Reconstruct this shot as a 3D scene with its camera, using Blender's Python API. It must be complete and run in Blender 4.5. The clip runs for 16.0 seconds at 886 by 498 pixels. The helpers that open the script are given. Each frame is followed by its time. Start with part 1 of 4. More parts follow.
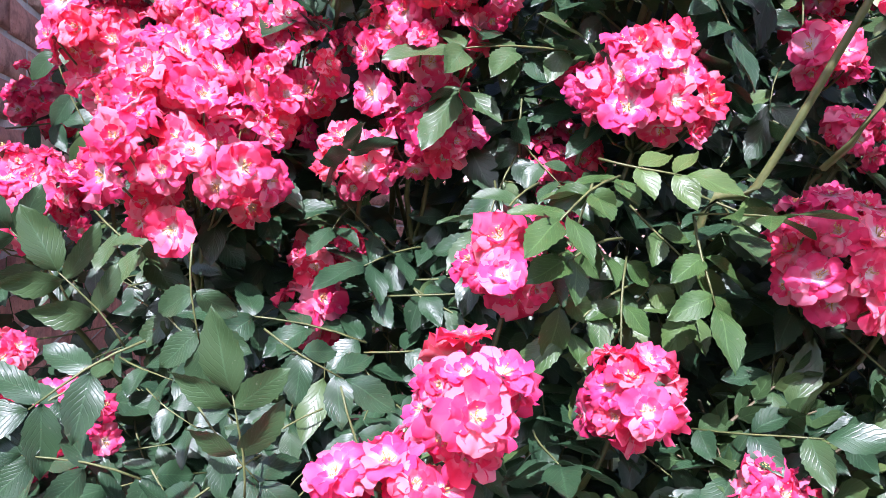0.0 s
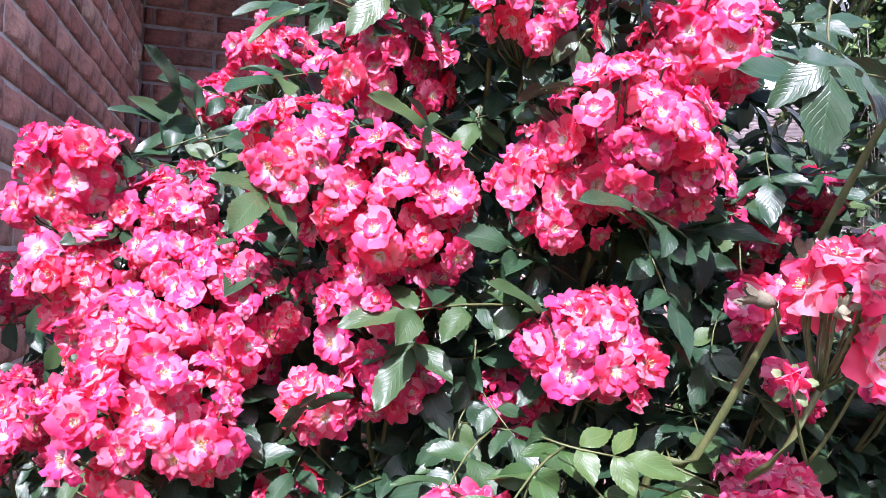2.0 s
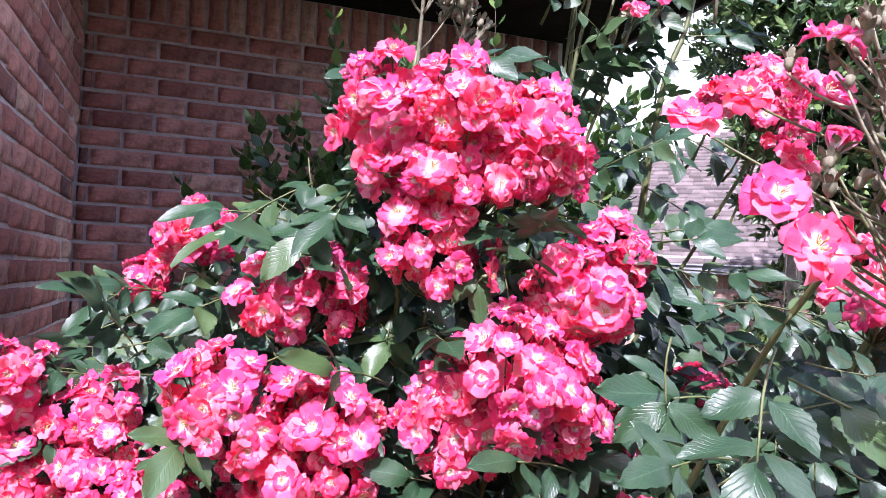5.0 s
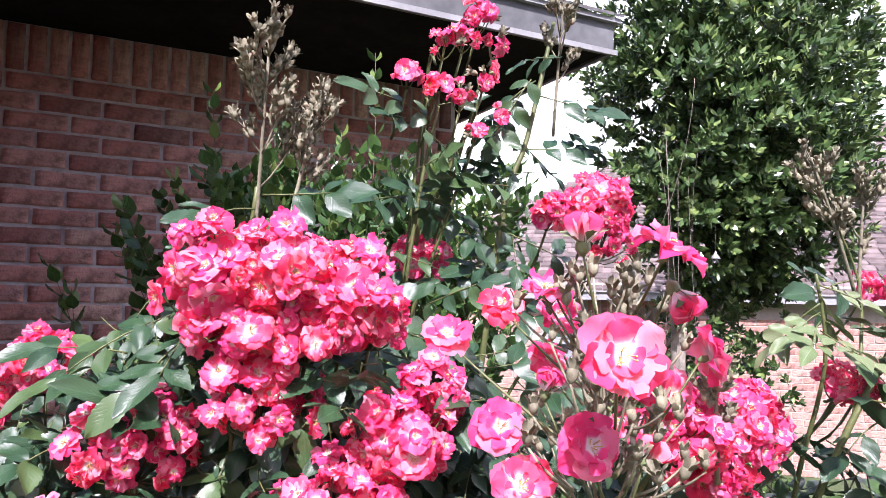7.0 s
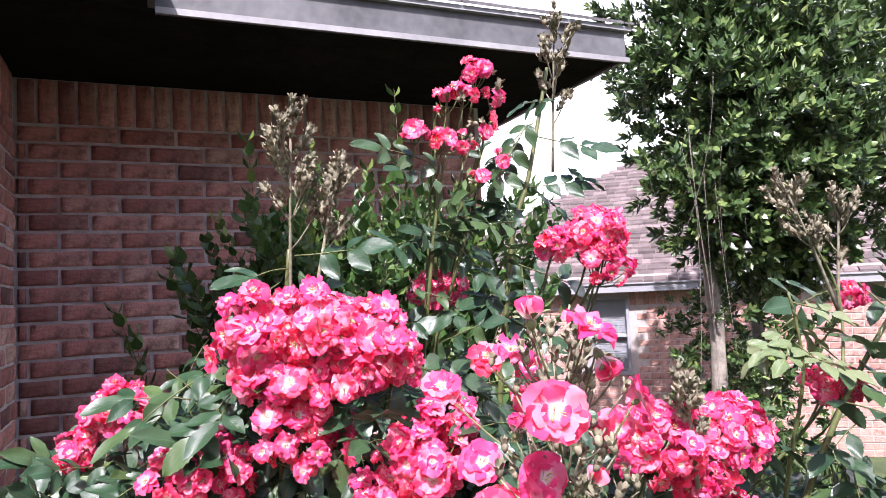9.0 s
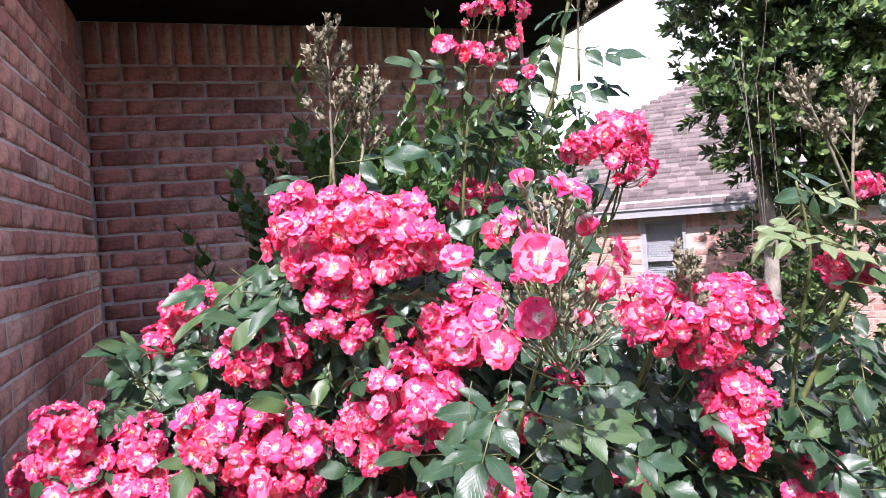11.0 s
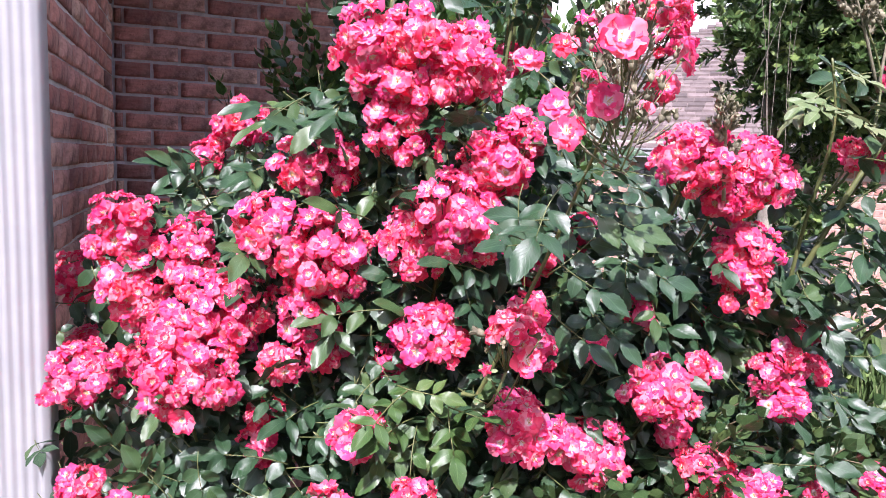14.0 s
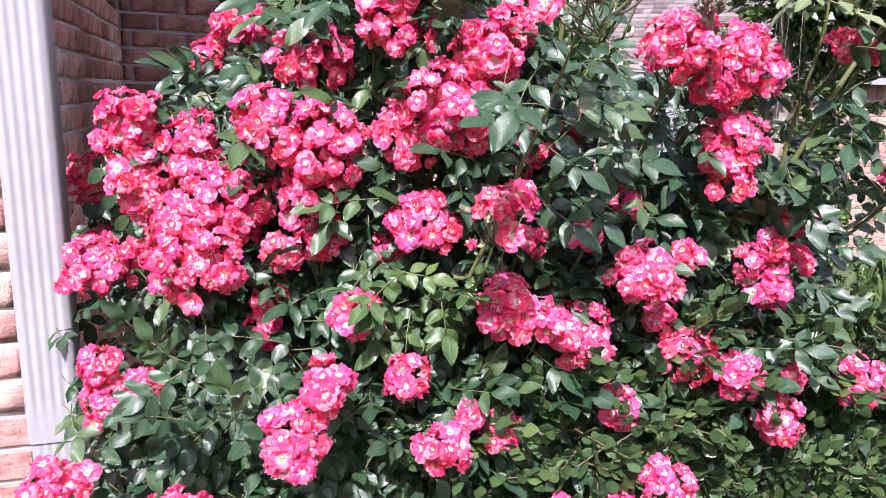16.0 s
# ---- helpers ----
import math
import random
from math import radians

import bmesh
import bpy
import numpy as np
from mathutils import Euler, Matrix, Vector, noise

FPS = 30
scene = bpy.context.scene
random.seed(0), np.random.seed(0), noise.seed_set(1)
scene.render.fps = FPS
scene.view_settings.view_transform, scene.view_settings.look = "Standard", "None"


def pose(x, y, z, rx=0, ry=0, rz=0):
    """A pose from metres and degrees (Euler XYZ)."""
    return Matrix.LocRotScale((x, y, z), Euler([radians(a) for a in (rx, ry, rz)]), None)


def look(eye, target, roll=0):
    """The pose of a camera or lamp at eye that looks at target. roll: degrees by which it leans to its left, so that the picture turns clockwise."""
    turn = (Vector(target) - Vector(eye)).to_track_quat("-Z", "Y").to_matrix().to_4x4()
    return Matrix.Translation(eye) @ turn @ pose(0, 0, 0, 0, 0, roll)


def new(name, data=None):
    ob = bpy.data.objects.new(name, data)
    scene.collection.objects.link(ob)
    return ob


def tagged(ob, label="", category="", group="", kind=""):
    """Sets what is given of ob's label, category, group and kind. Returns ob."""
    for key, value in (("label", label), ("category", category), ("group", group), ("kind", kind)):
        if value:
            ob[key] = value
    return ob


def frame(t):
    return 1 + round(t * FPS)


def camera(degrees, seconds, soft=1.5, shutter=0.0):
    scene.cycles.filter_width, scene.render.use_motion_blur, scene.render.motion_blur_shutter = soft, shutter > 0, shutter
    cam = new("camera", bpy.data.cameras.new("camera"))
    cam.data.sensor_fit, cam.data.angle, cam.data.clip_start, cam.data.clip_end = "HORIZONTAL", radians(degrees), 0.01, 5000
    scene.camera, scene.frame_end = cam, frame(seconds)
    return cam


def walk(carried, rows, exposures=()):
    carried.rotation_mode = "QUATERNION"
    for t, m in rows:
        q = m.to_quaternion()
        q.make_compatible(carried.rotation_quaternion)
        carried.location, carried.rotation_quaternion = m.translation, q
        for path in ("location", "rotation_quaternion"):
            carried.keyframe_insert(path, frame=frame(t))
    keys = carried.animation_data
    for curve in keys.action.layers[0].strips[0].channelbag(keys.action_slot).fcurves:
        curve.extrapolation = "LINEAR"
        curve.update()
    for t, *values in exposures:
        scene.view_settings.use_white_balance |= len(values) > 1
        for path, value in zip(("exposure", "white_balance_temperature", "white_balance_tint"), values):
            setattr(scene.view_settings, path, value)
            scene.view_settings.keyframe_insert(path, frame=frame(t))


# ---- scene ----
cam = camera(64.3, 16.0, 0.75)
PATH = [
    (0, (-0.033, 0.119, 1.33), (0.505, 2.04, 1.178), 2.8),
    (0.5, (-0.023, 0.121, 1.358), (0.506, 2.047, 1.251), 2.0),
    (1, (-0.031, 0.125, 1.389), (0.487, 2.056, 1.346), 2.9),
    (1.5, (-0.026, 0.108, 1.443), (0.498, 2.038, 1.417), 0.9),
    (2, (-0.011, 0.091, 1.495), (0.535, 2.014, 1.539), 2.2),
    (2.5, (-0.012, 0.075, 1.544), (0.537, 1.998, 1.569), 1.7),
    (3, (0.004, 0.062, 1.572), (0.58, 1.977, 1.577), 2.3),
    (3.5, (0.017, 0.049, 1.624), (0.636, 1.951, 1.635), 1.1),
    (3.7, (0.009, 0.043, 1.637), (0.632, 1.944, 1.664), 1.0),
    (5.8, (0.004, -0.006, 1.763), (0.743, 1.85, 1.857), 3.7),
    (6, (0.015, -0.015, 1.774), (0.792, 1.826, 1.865), 3.6),
    (6.5, (0.055, -0.05, 1.816), (0.896, 1.76, 1.927), 3.0),
    (7, (0.071, -0.083, 1.861), (0.959, 1.704, 1.993), 1.2),
    (7.5, (0.065, -0.11, 1.892), (0.95, 1.676, 2.046), 0.5),
    (8, (0.059, -0.149, 1.912), (0.946, 1.636, 2.077), 0.8),
    (8.2, (0.057, -0.165, 1.922), (0.944, 1.619, 2.091), -0.2),
    (10.3, (0.062, -0.32, 1.891), (0.708, 1.572, 1.886), -3.9),
    (10.5, (0.07, -0.328, 1.877), (0.737, 1.557, 1.849), -3.1),
    (11, (0.059, -0.348, 1.861), (0.675, 1.554, 1.811), -4.2),
    (11.5, (0.044, -0.372, 1.839), (0.6, 1.548, 1.769), -4.6),
    (12, (0.018, -0.383, 1.819), (0.558, 1.541, 1.734), -4.1),
    (12.5, (0.0, -0.386, 1.785), (0.573, 1.528, 1.703), -0.8),
    (13, (-0.018, -0.394, 1.744), (0.62, 1.494, 1.579), 1.6),
    (13.5, (-0.036, -0.398, 1.725), (0.629, 1.477, 1.527), 1.4),
    (14, (-0.059, -0.4, 1.702), (0.586, 1.477, 1.458), 2.2),
    (14.5, (-0.066, -0.411, 1.68), (0.61, 1.449, 1.394), 2.2),
    (15, (-0.072, -0.422, 1.669), (0.616, 1.428, 1.345), 2.1),
    (15.5, (-0.065, -0.425, 1.651), (0.604, 1.421, 1.268), 1.7),
    (16, (-0.04, -0.464, 1.639), (0.561, 1.394, 1.206), 1.7),
]
walk(cam, [(t, look(eye, target, roll)) for t, eye, target, roll in PATH], ((0, 1.68, 5600, 29), (3.7, 1.62, 5600, 29), (6, 1.62, 5800, 28), (8.2, 1.58, 6100, 27), (10.3, 1.54, 6050, 27), (16, 1.55, 6000, 27)))

# ---- world, sun, exposure ----
SUN = Vector((-0.32, -0.64, 0.86)).normalized()          # the way to the sun
world = bpy.data.worlds.new("world")
scene.world = world
world.use_nodes = True
wn, wl = world.node_tree.nodes, world.node_tree.links
sky = wn.new("ShaderNodeTexSky")
sky.sky_type, sky.sun_disc = "NISHITA", False
sky.sun_elevation = math.asin(SUN.z)
sky.sun_rotation = math.atan2(SUN.x, SUN.y)
sky.air_density, sky.dust_density, sky.ozone_density = 1.0, 2.5, 1.0
wn["Background"].inputs["Strength"].default_value = 0.096
wl.new(sky.outputs["Color"], wn["Background"].inputs["Color"])
sun = new("sun", bpy.data.lights.new("sun", "SUN"))
sun.data.energy, sun.data.angle, sun.data.color = 3.9, radians(0.6), (1.0, 0.965, 0.93)
sun.matrix_world = look(SUN * 30, (0, 0, 0))



# ---- materials ----
def material(name):
    m = bpy.data.materials.new(name)
    m.use_nodes = True
    nt = m.node_tree
    return m, nt, nt.nodes["Principled BSDF"]


def add(nt, kind, **values):
    n = nt.nodes.new("ShaderNode" + kind)
    for key, value in values.items():
        if key in n.inputs:
            n.inputs[key].default_value = value
        else:
            setattr(n, key, value)
    return n


def ramp(nt, source, stops):
    n = nt.nodes.new("ShaderNodeValToRGB")
    while len(n.color_ramp.elements) < len(stops):
        n.color_ramp.elements.new(0.5)
    for e, (at, c) in zip(n.color_ramp.elements, stops):
        e.position, e.color = at, (*c, 1)
    nt.links.new(source, n.inputs[0])
    return n.outputs[0]


def blend(nt, factor, a, b, how="MIX"):
    n = nt.nodes.new("ShaderNodeMix")
    n.data_type, n.blend_type = "RGBA", how
    for socket, value in ((n.inputs[0], factor), (n.inputs[6], a), (n.inputs[7], b)):
        if isinstance(value, (int, float)):
            socket.default_value = value
        elif isinstance(value, tuple):
            socket.default_value = (*value, 1)
        else:
            nt.links.new(value, socket)
    return n.outputs[2]


def calc(nt, how, a, b=0.0):
    n = nt.nodes.new("ShaderNodeMath")
    n.operation = how
    for socket, value in ((n.inputs[0], a), (n.inputs[1], b)):
        if isinstance(value, (int, float)):
            socket.default_value = value
        else:
            nt.links.new(value, socket)
    return n.outputs[0]


def grain(nt, scale, detail=4.0, rough=0.55, space="Object"):
    co = nt.nodes.new("ShaderNodeTexCoord")
    n = add(nt, "TexNoise", Scale=scale, Detail=detail, Roughness=rough)
    nt.links.new(co.outputs[space], n.inputs["Vector"])
    return n.outputs["Fac"]


def relief(nt, bsdf, height, strength=0.4, distance=0.002):
    n = add(nt, "Bump", Strength=strength, Distance=distance)
    nt.links.new(height, n.inputs["Height"])
    nt.links.new(n.outputs["Normal"], bsdf.inputs["Normal"])


def rnd(nt, island=False):
    if island:
        return nt.nodes.new("ShaderNodeNewGeometry").outputs["Random Per Island"]
    return nt.nodes.new("ShaderNodeObjectInfo").outputs["Random"]


def uv(nt):
    co = nt.nodes.new("ShaderNodeTexCoord")
    sep = nt.nodes.new("ShaderNodeSeparateXYZ")
    nt.links.new(co.outputs["UV"], sep.inputs[0])
    return sep.outputs[0], sep.outputs[1]


def thin(nt, bsdf, colour, share):
    """Lets part of the light through a petal or leaf."""
    t = nt.nodes.new("ShaderNodeBsdfTranslucent")
    nt.links.new(colour, t.inputs["Color"])
    mix = nt.nodes.new("ShaderNodeMixShader")
    mix.inputs[0].default_value = share
    nt.links.new(bsdf.outputs[0], mix.inputs[1])
    nt.links.new(t.outputs[0], mix.inputs[2])
    nt.links.new(mix.outputs[0], nt.nodes["Material Output"].inputs["Surface"])


def plain(name, a, b, scale=30.0, rough=0.6, bump=0.3, deep=0.001, metal=0.0, shift=0.0):
    """Two tones with grain at two scales and fine relief."""
    m, nt, bsdf = material(name)
    big, small = grain(nt, scale), grain(nt, scale * 7, 3.0)
    mixed = calc(nt, "ADD", calc(nt, "MULTIPLY", big, 0.7), calc(nt, "MULTIPLY", small, 0.3))
    colour = ramp(nt, mixed, ((0.35, a), (0.65, b)))
    if shift:
        v = calc(nt, "ADD", calc(nt, "MULTIPLY", rnd(nt), 2 * shift), 1 - shift)
        n = nt.nodes.new("ShaderNodeHueSaturation")
        nt.links.new(v, n.inputs["Value"])
        nt.links.new(colour, n.inputs["Color"])
        colour = n.outputs[0]
    nt.links.new(colour, bsdf.inputs["Base Color"])
    bsdf.inputs["Roughness"].default_value, bsdf.inputs["Metallic"].default_value = rough, metal
    relief(nt, bsdf, mixed, bump, deep)
    return m


def petal_material(name, light, main, rim, pale):
    m, nt, bsdf = material(name)
    u, v = uv(nt)
    uneven = calc(nt, "ADD", v, calc(nt, "MULTIPLY", calc(nt, "SUBTRACT", grain(nt, 110), 0.5), 0.40))
    colour = ramp(nt, uneven, ((0.05, (0.86, 0.82, 0.62)), (0.11, light), (0.27, light), (0.40, pale), (0.54, main), (1.0, rim)))
    faded = blend(nt, 0.45, colour, (0.88, 0.36, 0.50))
    colour = blend(nt, calc(nt, "MULTIPLY", ramp(nt, grain(nt, 40, 2.0), ((0.52, (0, 0, 0)), (0.75, (1, 1, 1)))), 0.7), colour, faded)
    colour = blend(nt, ramp(nt, rnd(nt, True), ((0.50, (0, 0, 0)), (1.0, (0.95, 0.95, 0.95)))), colour, blend(nt, 0.62, colour, (0.90, 0.55, 0.62)))
    hue = add(nt, "HueSaturation")
    nt.links.new(calc(nt, "ADD", calc(nt, "MULTIPLY", rnd(nt), 0.018), 0.488), hue.inputs["Hue"])
    nt.links.new(calc(nt, "ADD", calc(nt, "MULTIPLY", rnd(nt), 0.22), 0.86), hue.inputs["Value"])
    nt.links.new(colour, hue.inputs["Color"])
    nt.links.new(hue.outputs[0], bsdf.inputs["Base Color"])
    bsdf.inputs["Roughness"].default_value = 0.55
    bsdf.inputs["Specular IOR Level"].default_value = 0.3
    streaks = add(nt, "TexWave", Scale=14.0, Distortion=2.0)
    co = nt.nodes.new("ShaderNodeTexCoord")
    nt.links.new(co.outputs["UV"], streaks.inputs["Vector"])
    relief(nt, bsdf, streaks.outputs["Fac"], 0.25, 0.0006)
    thin(nt, bsdf, hue.outputs[0], 0.44)
    return m


def leaf_material(name, dark, fair, young, rough=0.36, veins=9.0, island=False, share=0.18, shine=0.5):
    m, nt, bsdf = material(name)
    u, v = uv(nt)
    across = calc(nt, "ABSOLUTE", calc(nt, "SUBTRACT", u, 0.5))
    run = calc(nt, "SUBTRACT", calc(nt, "MULTIPLY", v, veins), calc(nt, "MULTIPLY", across, veins * 0.75))
    rib = calc(nt, "ABSOLUTE", calc(nt, "SINE", calc(nt, "MULTIPLY", run, math.pi)))
    mid = calc(nt, "LESS_THAN", across, 0.022)
    colour = ramp(nt, grain(nt, 26), ((0.3, dark), (0.7, fair)))
    colour = blend(nt, ramp(nt, rnd(nt, island), ((0.70, (0, 0, 0)), (1.0, (1, 1, 1)))), colour, young)
    line = calc(nt, "MAXIMUM", mid, calc(nt, "MULTIPLY", calc(nt, "LESS_THAN", rib, 0.13), 0.55))
    colour = blend(nt, calc(nt, "MULTIPLY", line, 0.32), colour, tuple(min(1, 1.9 * c + 0.02) for c in fair))
    spots = ramp(nt, grain(nt, 210, 2.0), ((0.70, (0, 0, 0)), (0.74, (1, 1, 1))))
    colour = blend(nt, calc(nt, "MULTIPLY", spots, 0.35), colour, (0.22, 0.22, 0.17))
    nt.links.new(colour, bsdf.inputs["Base Color"])
    bsdf.inputs["Specular IOR Level"].default_value = shine
    nt.links.new(calc(nt, "ADD", calc(nt, "MULTIPLY", grain(nt, 60), 0.25), rough - 0.1), bsdf.inputs["Roughness"])
    lift = calc(nt, "SUBTRACT", calc(nt, "MINIMUM", calc(nt, "MULTIPLY", rib, 2.2), 1.0), calc(nt, "MULTIPLY", mid, 1.0))
    relief(nt, bsdf, calc(nt, "ADD", lift, calc(nt, "MULTIPLY", grain(nt, 150), 1.3)), 0.28, 0.0007)
    thin(nt, bsdf, colour, share)
    return m


def brick_material(name, tones):
    m, nt, bsdf = material(name)
    colour = ramp(nt, rnd(nt), tones)
    fine, coarse = grain(nt, 55, 6.0, 0.7), grain(nt, 9, 3.0)
    cold = grain(nt, 16, 5.0, 0.65)
    colour = blend(nt, calc(nt, "MULTIPLY", ramp(nt, coarse, ((0.42, (0, 0, 0)), (0.70, (1, 1, 1)))), 0.7), colour, (0.40, 0.255, 0.225))
    colour = blend(nt, calc(nt, "MULTIPLY", ramp(nt, cold, ((0.50, (0, 0, 0)), (0.66, (1, 1, 1)))), 0.6), colour, (0.115, 0.060, 0.058))
    colour = blend(nt, 0.55, colour, ramp(nt, fine, ((0.3, (0.35, 0.35, 0.35)), (0.7, (0.75, 0.75, 0.75)))), "OVERLAY")
    pits = ramp(nt, grain(nt, 130, 2.0), ((0.66, (0, 0, 0)), (0.72, (1, 1, 1))))
    colour = blend(nt, calc(nt, "MULTIPLY", pits, 0.5), colour, (0.06, 0.045, 0.04))
    nt.links.new(colour, bsdf.inputs["Base Color"])
    bsdf.inputs["Roughness"].default_value = 0.9
    bsdf.inputs["Specular IOR Level"].default_value = 0.2
    relief(nt, bsdf, calc(nt, "ADD", calc(nt, "ADD", fine, cold), calc(nt, "MULTIPLY", coarse, 1.5)), 1.0, 0.008)
    return m


PETAL = petal_material("petal", (0.90, 0.78, 0.80), (0.92, 0.076, 0.218), (0.92, 0.058, 0.182), (0.92, 0.25, 0.40))
PETAL_RED = petal_material("petal_red", (0.88, 0.66, 0.68), (0.88, 0.050, 0.150), (0.87, 0.040, 0.128), (0.88, 0.17, 0.27))
STAMEN = plain("stamen", (0.62, 0.36, 0.08), (0.80, 0.58, 0.22), 300)
ROSE_LEAF = leaf_material("rose_leaf", (0.015, 0.042, 0.018), (0.032, 0.076, 0.031), (0.056, 0.102, 0.032), 0.38, shine=0.62, share=0.12)
ROSE_LEAF_DEEP = leaf_material("rose_leaf_deep", (0.014, 0.040, 0.018), (0.030, 0.072, 0.030), (0.068, 0.115, 0.034), 0.38, island=True, shine=0.62, share=0.12)
SHRUB_LEAF = leaf_material("shrub_leaf", (0.030, 0.076, 0.020), (0.066, 0.138, 0.034), (0.18, 0.26, 0.06), 0.28, 4.0, True, 0.25)
BOX_LEAF = leaf_material("box_leaf", (0.026, 0.056, 0.020), (0.055, 0.105, 0.034), (0.11, 0.16, 0.05), 0.34, 3.0, True)
TREE_LEAF = leaf_material("tree_leaf", (0.026, 0.058, 0.018), (0.074, 0.132, 0.038), (0.23, 0.31, 0.095), 0.28, 4.0, True, 0.14)
FRESH_LEAF = leaf_material("fresh_leaf", (0.032, 0.078, 0.020), (0.065, 0.125, 0.032), (0.10, 0.155, 0.042), 0.38, share=0.2, shine=0.55)
YOUNG_LEAF = leaf_material("young_leaf", (0.09, 0.14, 0.05), (0.15, 0.20, 0.085), (0.19, 0.22, 0.11), 0.45)
GRASS = leaf_material("grass", (0.06, 0.11, 0.03), (0.12, 0.19, 0.06), (0.26, 0.30, 0.14), 0.5, 2.0, True, 0.25)
CANE = plain("cane", (0.065, 0.085, 0.026), (0.135, 0.145, 0.05), 35, 0.5)
TWIG = plain("twig", (0.075, 0.055, 0.030), (0.13, 0.11, 0.055), 60, 0.7)
TRIM = plain("trim_paint", (0.20, 0.20, 0.20), (0.30, 0.30, 0.295), 6, 0.5)
SEPAL = plain("sepal", (0.12, 0.112, 0.068), (0.27, 0.245, 0.165), 150, 0.8, shift=0.25)
GREEN_SEPAL = plain("green_sepal", (0.10, 0.14, 0.05), (0.19, 0.22, 0.10), 150, 0.6)
BARK = plain("bark", (0.14, 0.12, 0.095), (0.33, 0.30, 0.25), 14, 0.9, 0.9, 0.006)
VINE = plain("vine", (0.12, 0.105, 0.085), (0.24, 0.21, 0.17), 40, 0.9)
BRICK = brick_material("brick", ((0.0, (0.12, 0.062, 0.062)), (0.12, (0.33, 0.142, 0.122)), (0.5, (0.53, 0.250, 0.212)), (0.85, (0.64, 0.350, 0.298)), (1.0, (0.56, 0.39, 0.31))))
FAR_BRICK = brick_material("far_brick", ((0.0, (0.36, 0.18, 0.14)), (0.5, (0.45, 0.25, 0.20)), (1.0, (0.50, 0.31, 0.25))))
MORTAR = plain("mortar", (0.38, 0.36, 0.365), (0.60, 0.57, 0.575), 20, 0.95, 0.7, 0.003)
FAR_MORTAR = plain("far_mortar", (0.36, 0.31, 0.28), (0.46, 0.40, 0.36), 20, 0.95)
WHITE = plain("white_paint", (0.27, 0.275, 0.285), (0.32, 0.32, 0.328), 5, 0.42, 0.15)
FASCIA = plain("fascia_paint", (0.06, 0.061, 0.062), (0.15, 0.151, 0.152), 3.0, 0.55, 0.3, 0.002)
# near-black, no sheen: deep eave shade is put into this colour, both houses
SHADED_SOFFIT = plain("soffit_in_shade", (0.014, 0.013, 0.0125), (0.024, 0.023, 0.022), 5, 0.85)
SHADED_SOFFIT.node_tree.nodes["Principled BSDF"].inputs["Specular IOR Level"].default_value = 0.0
SHINGLE = plain("shingle", (0.06, 0.058, 0.06), (0.14, 0.135, 0.135), 25, 0.95, 0.8, 0.003)
FAR_SHINGLE = plain("far_shingle", (0.115, 0.090, 0.084), (0.19, 0.150, 0.140), 9, 0.95, 0.5, 0.004)
nt_far = FAR_SHINGLE.node_tree
tabs = add(nt_far, "HueSaturation")
nt_far.links.new(ramp(nt_far, rnd(nt_far, True), ((0.0, (0.55, 0.55, 0.55)), (1.0, (1.25, 1.25, 1.25)))), tabs.inputs["Value"])
nt_far.links.new(nt_far.nodes["Principled BSDF"].inputs["Base Color"].links[0].from_socket, tabs.inputs["Color"])
nt_far.links.new(tabs.outputs[0], nt_far.nodes["Principled BSDF"].inputs["Base Color"])
BLIND = plain("blind", (0.40, 0.42, 0.44), (0.50, 0.52, 0.54), 8, 0.5)
SOIL = plain("soil", (0.035, 0.026, 0.018), (0.085, 0.065, 0.045), 9, 0.95, 0.9, 0.01)
LAWN = plain("lawn", (0.030, 0.052, 0.016), (0.075, 0.105, 0.036), 3.5, 0.95, 1.0, 0.02)
METAL = plain("rusty_wire", (0.06, 0.045, 0.035), (0.15, 0.10, 0.07), 40, 0.6)
m_glass, nt_glass, b_glass = material("glass")
b_glass.inputs["Base Color"].default_value = (0.03, 0.035, 0.04, 1)
b_glass.inputs["Roughness"].default_value = 0.06
b_glass.inputs["Alpha"].default_value = 0.10
GLASS = m_glass


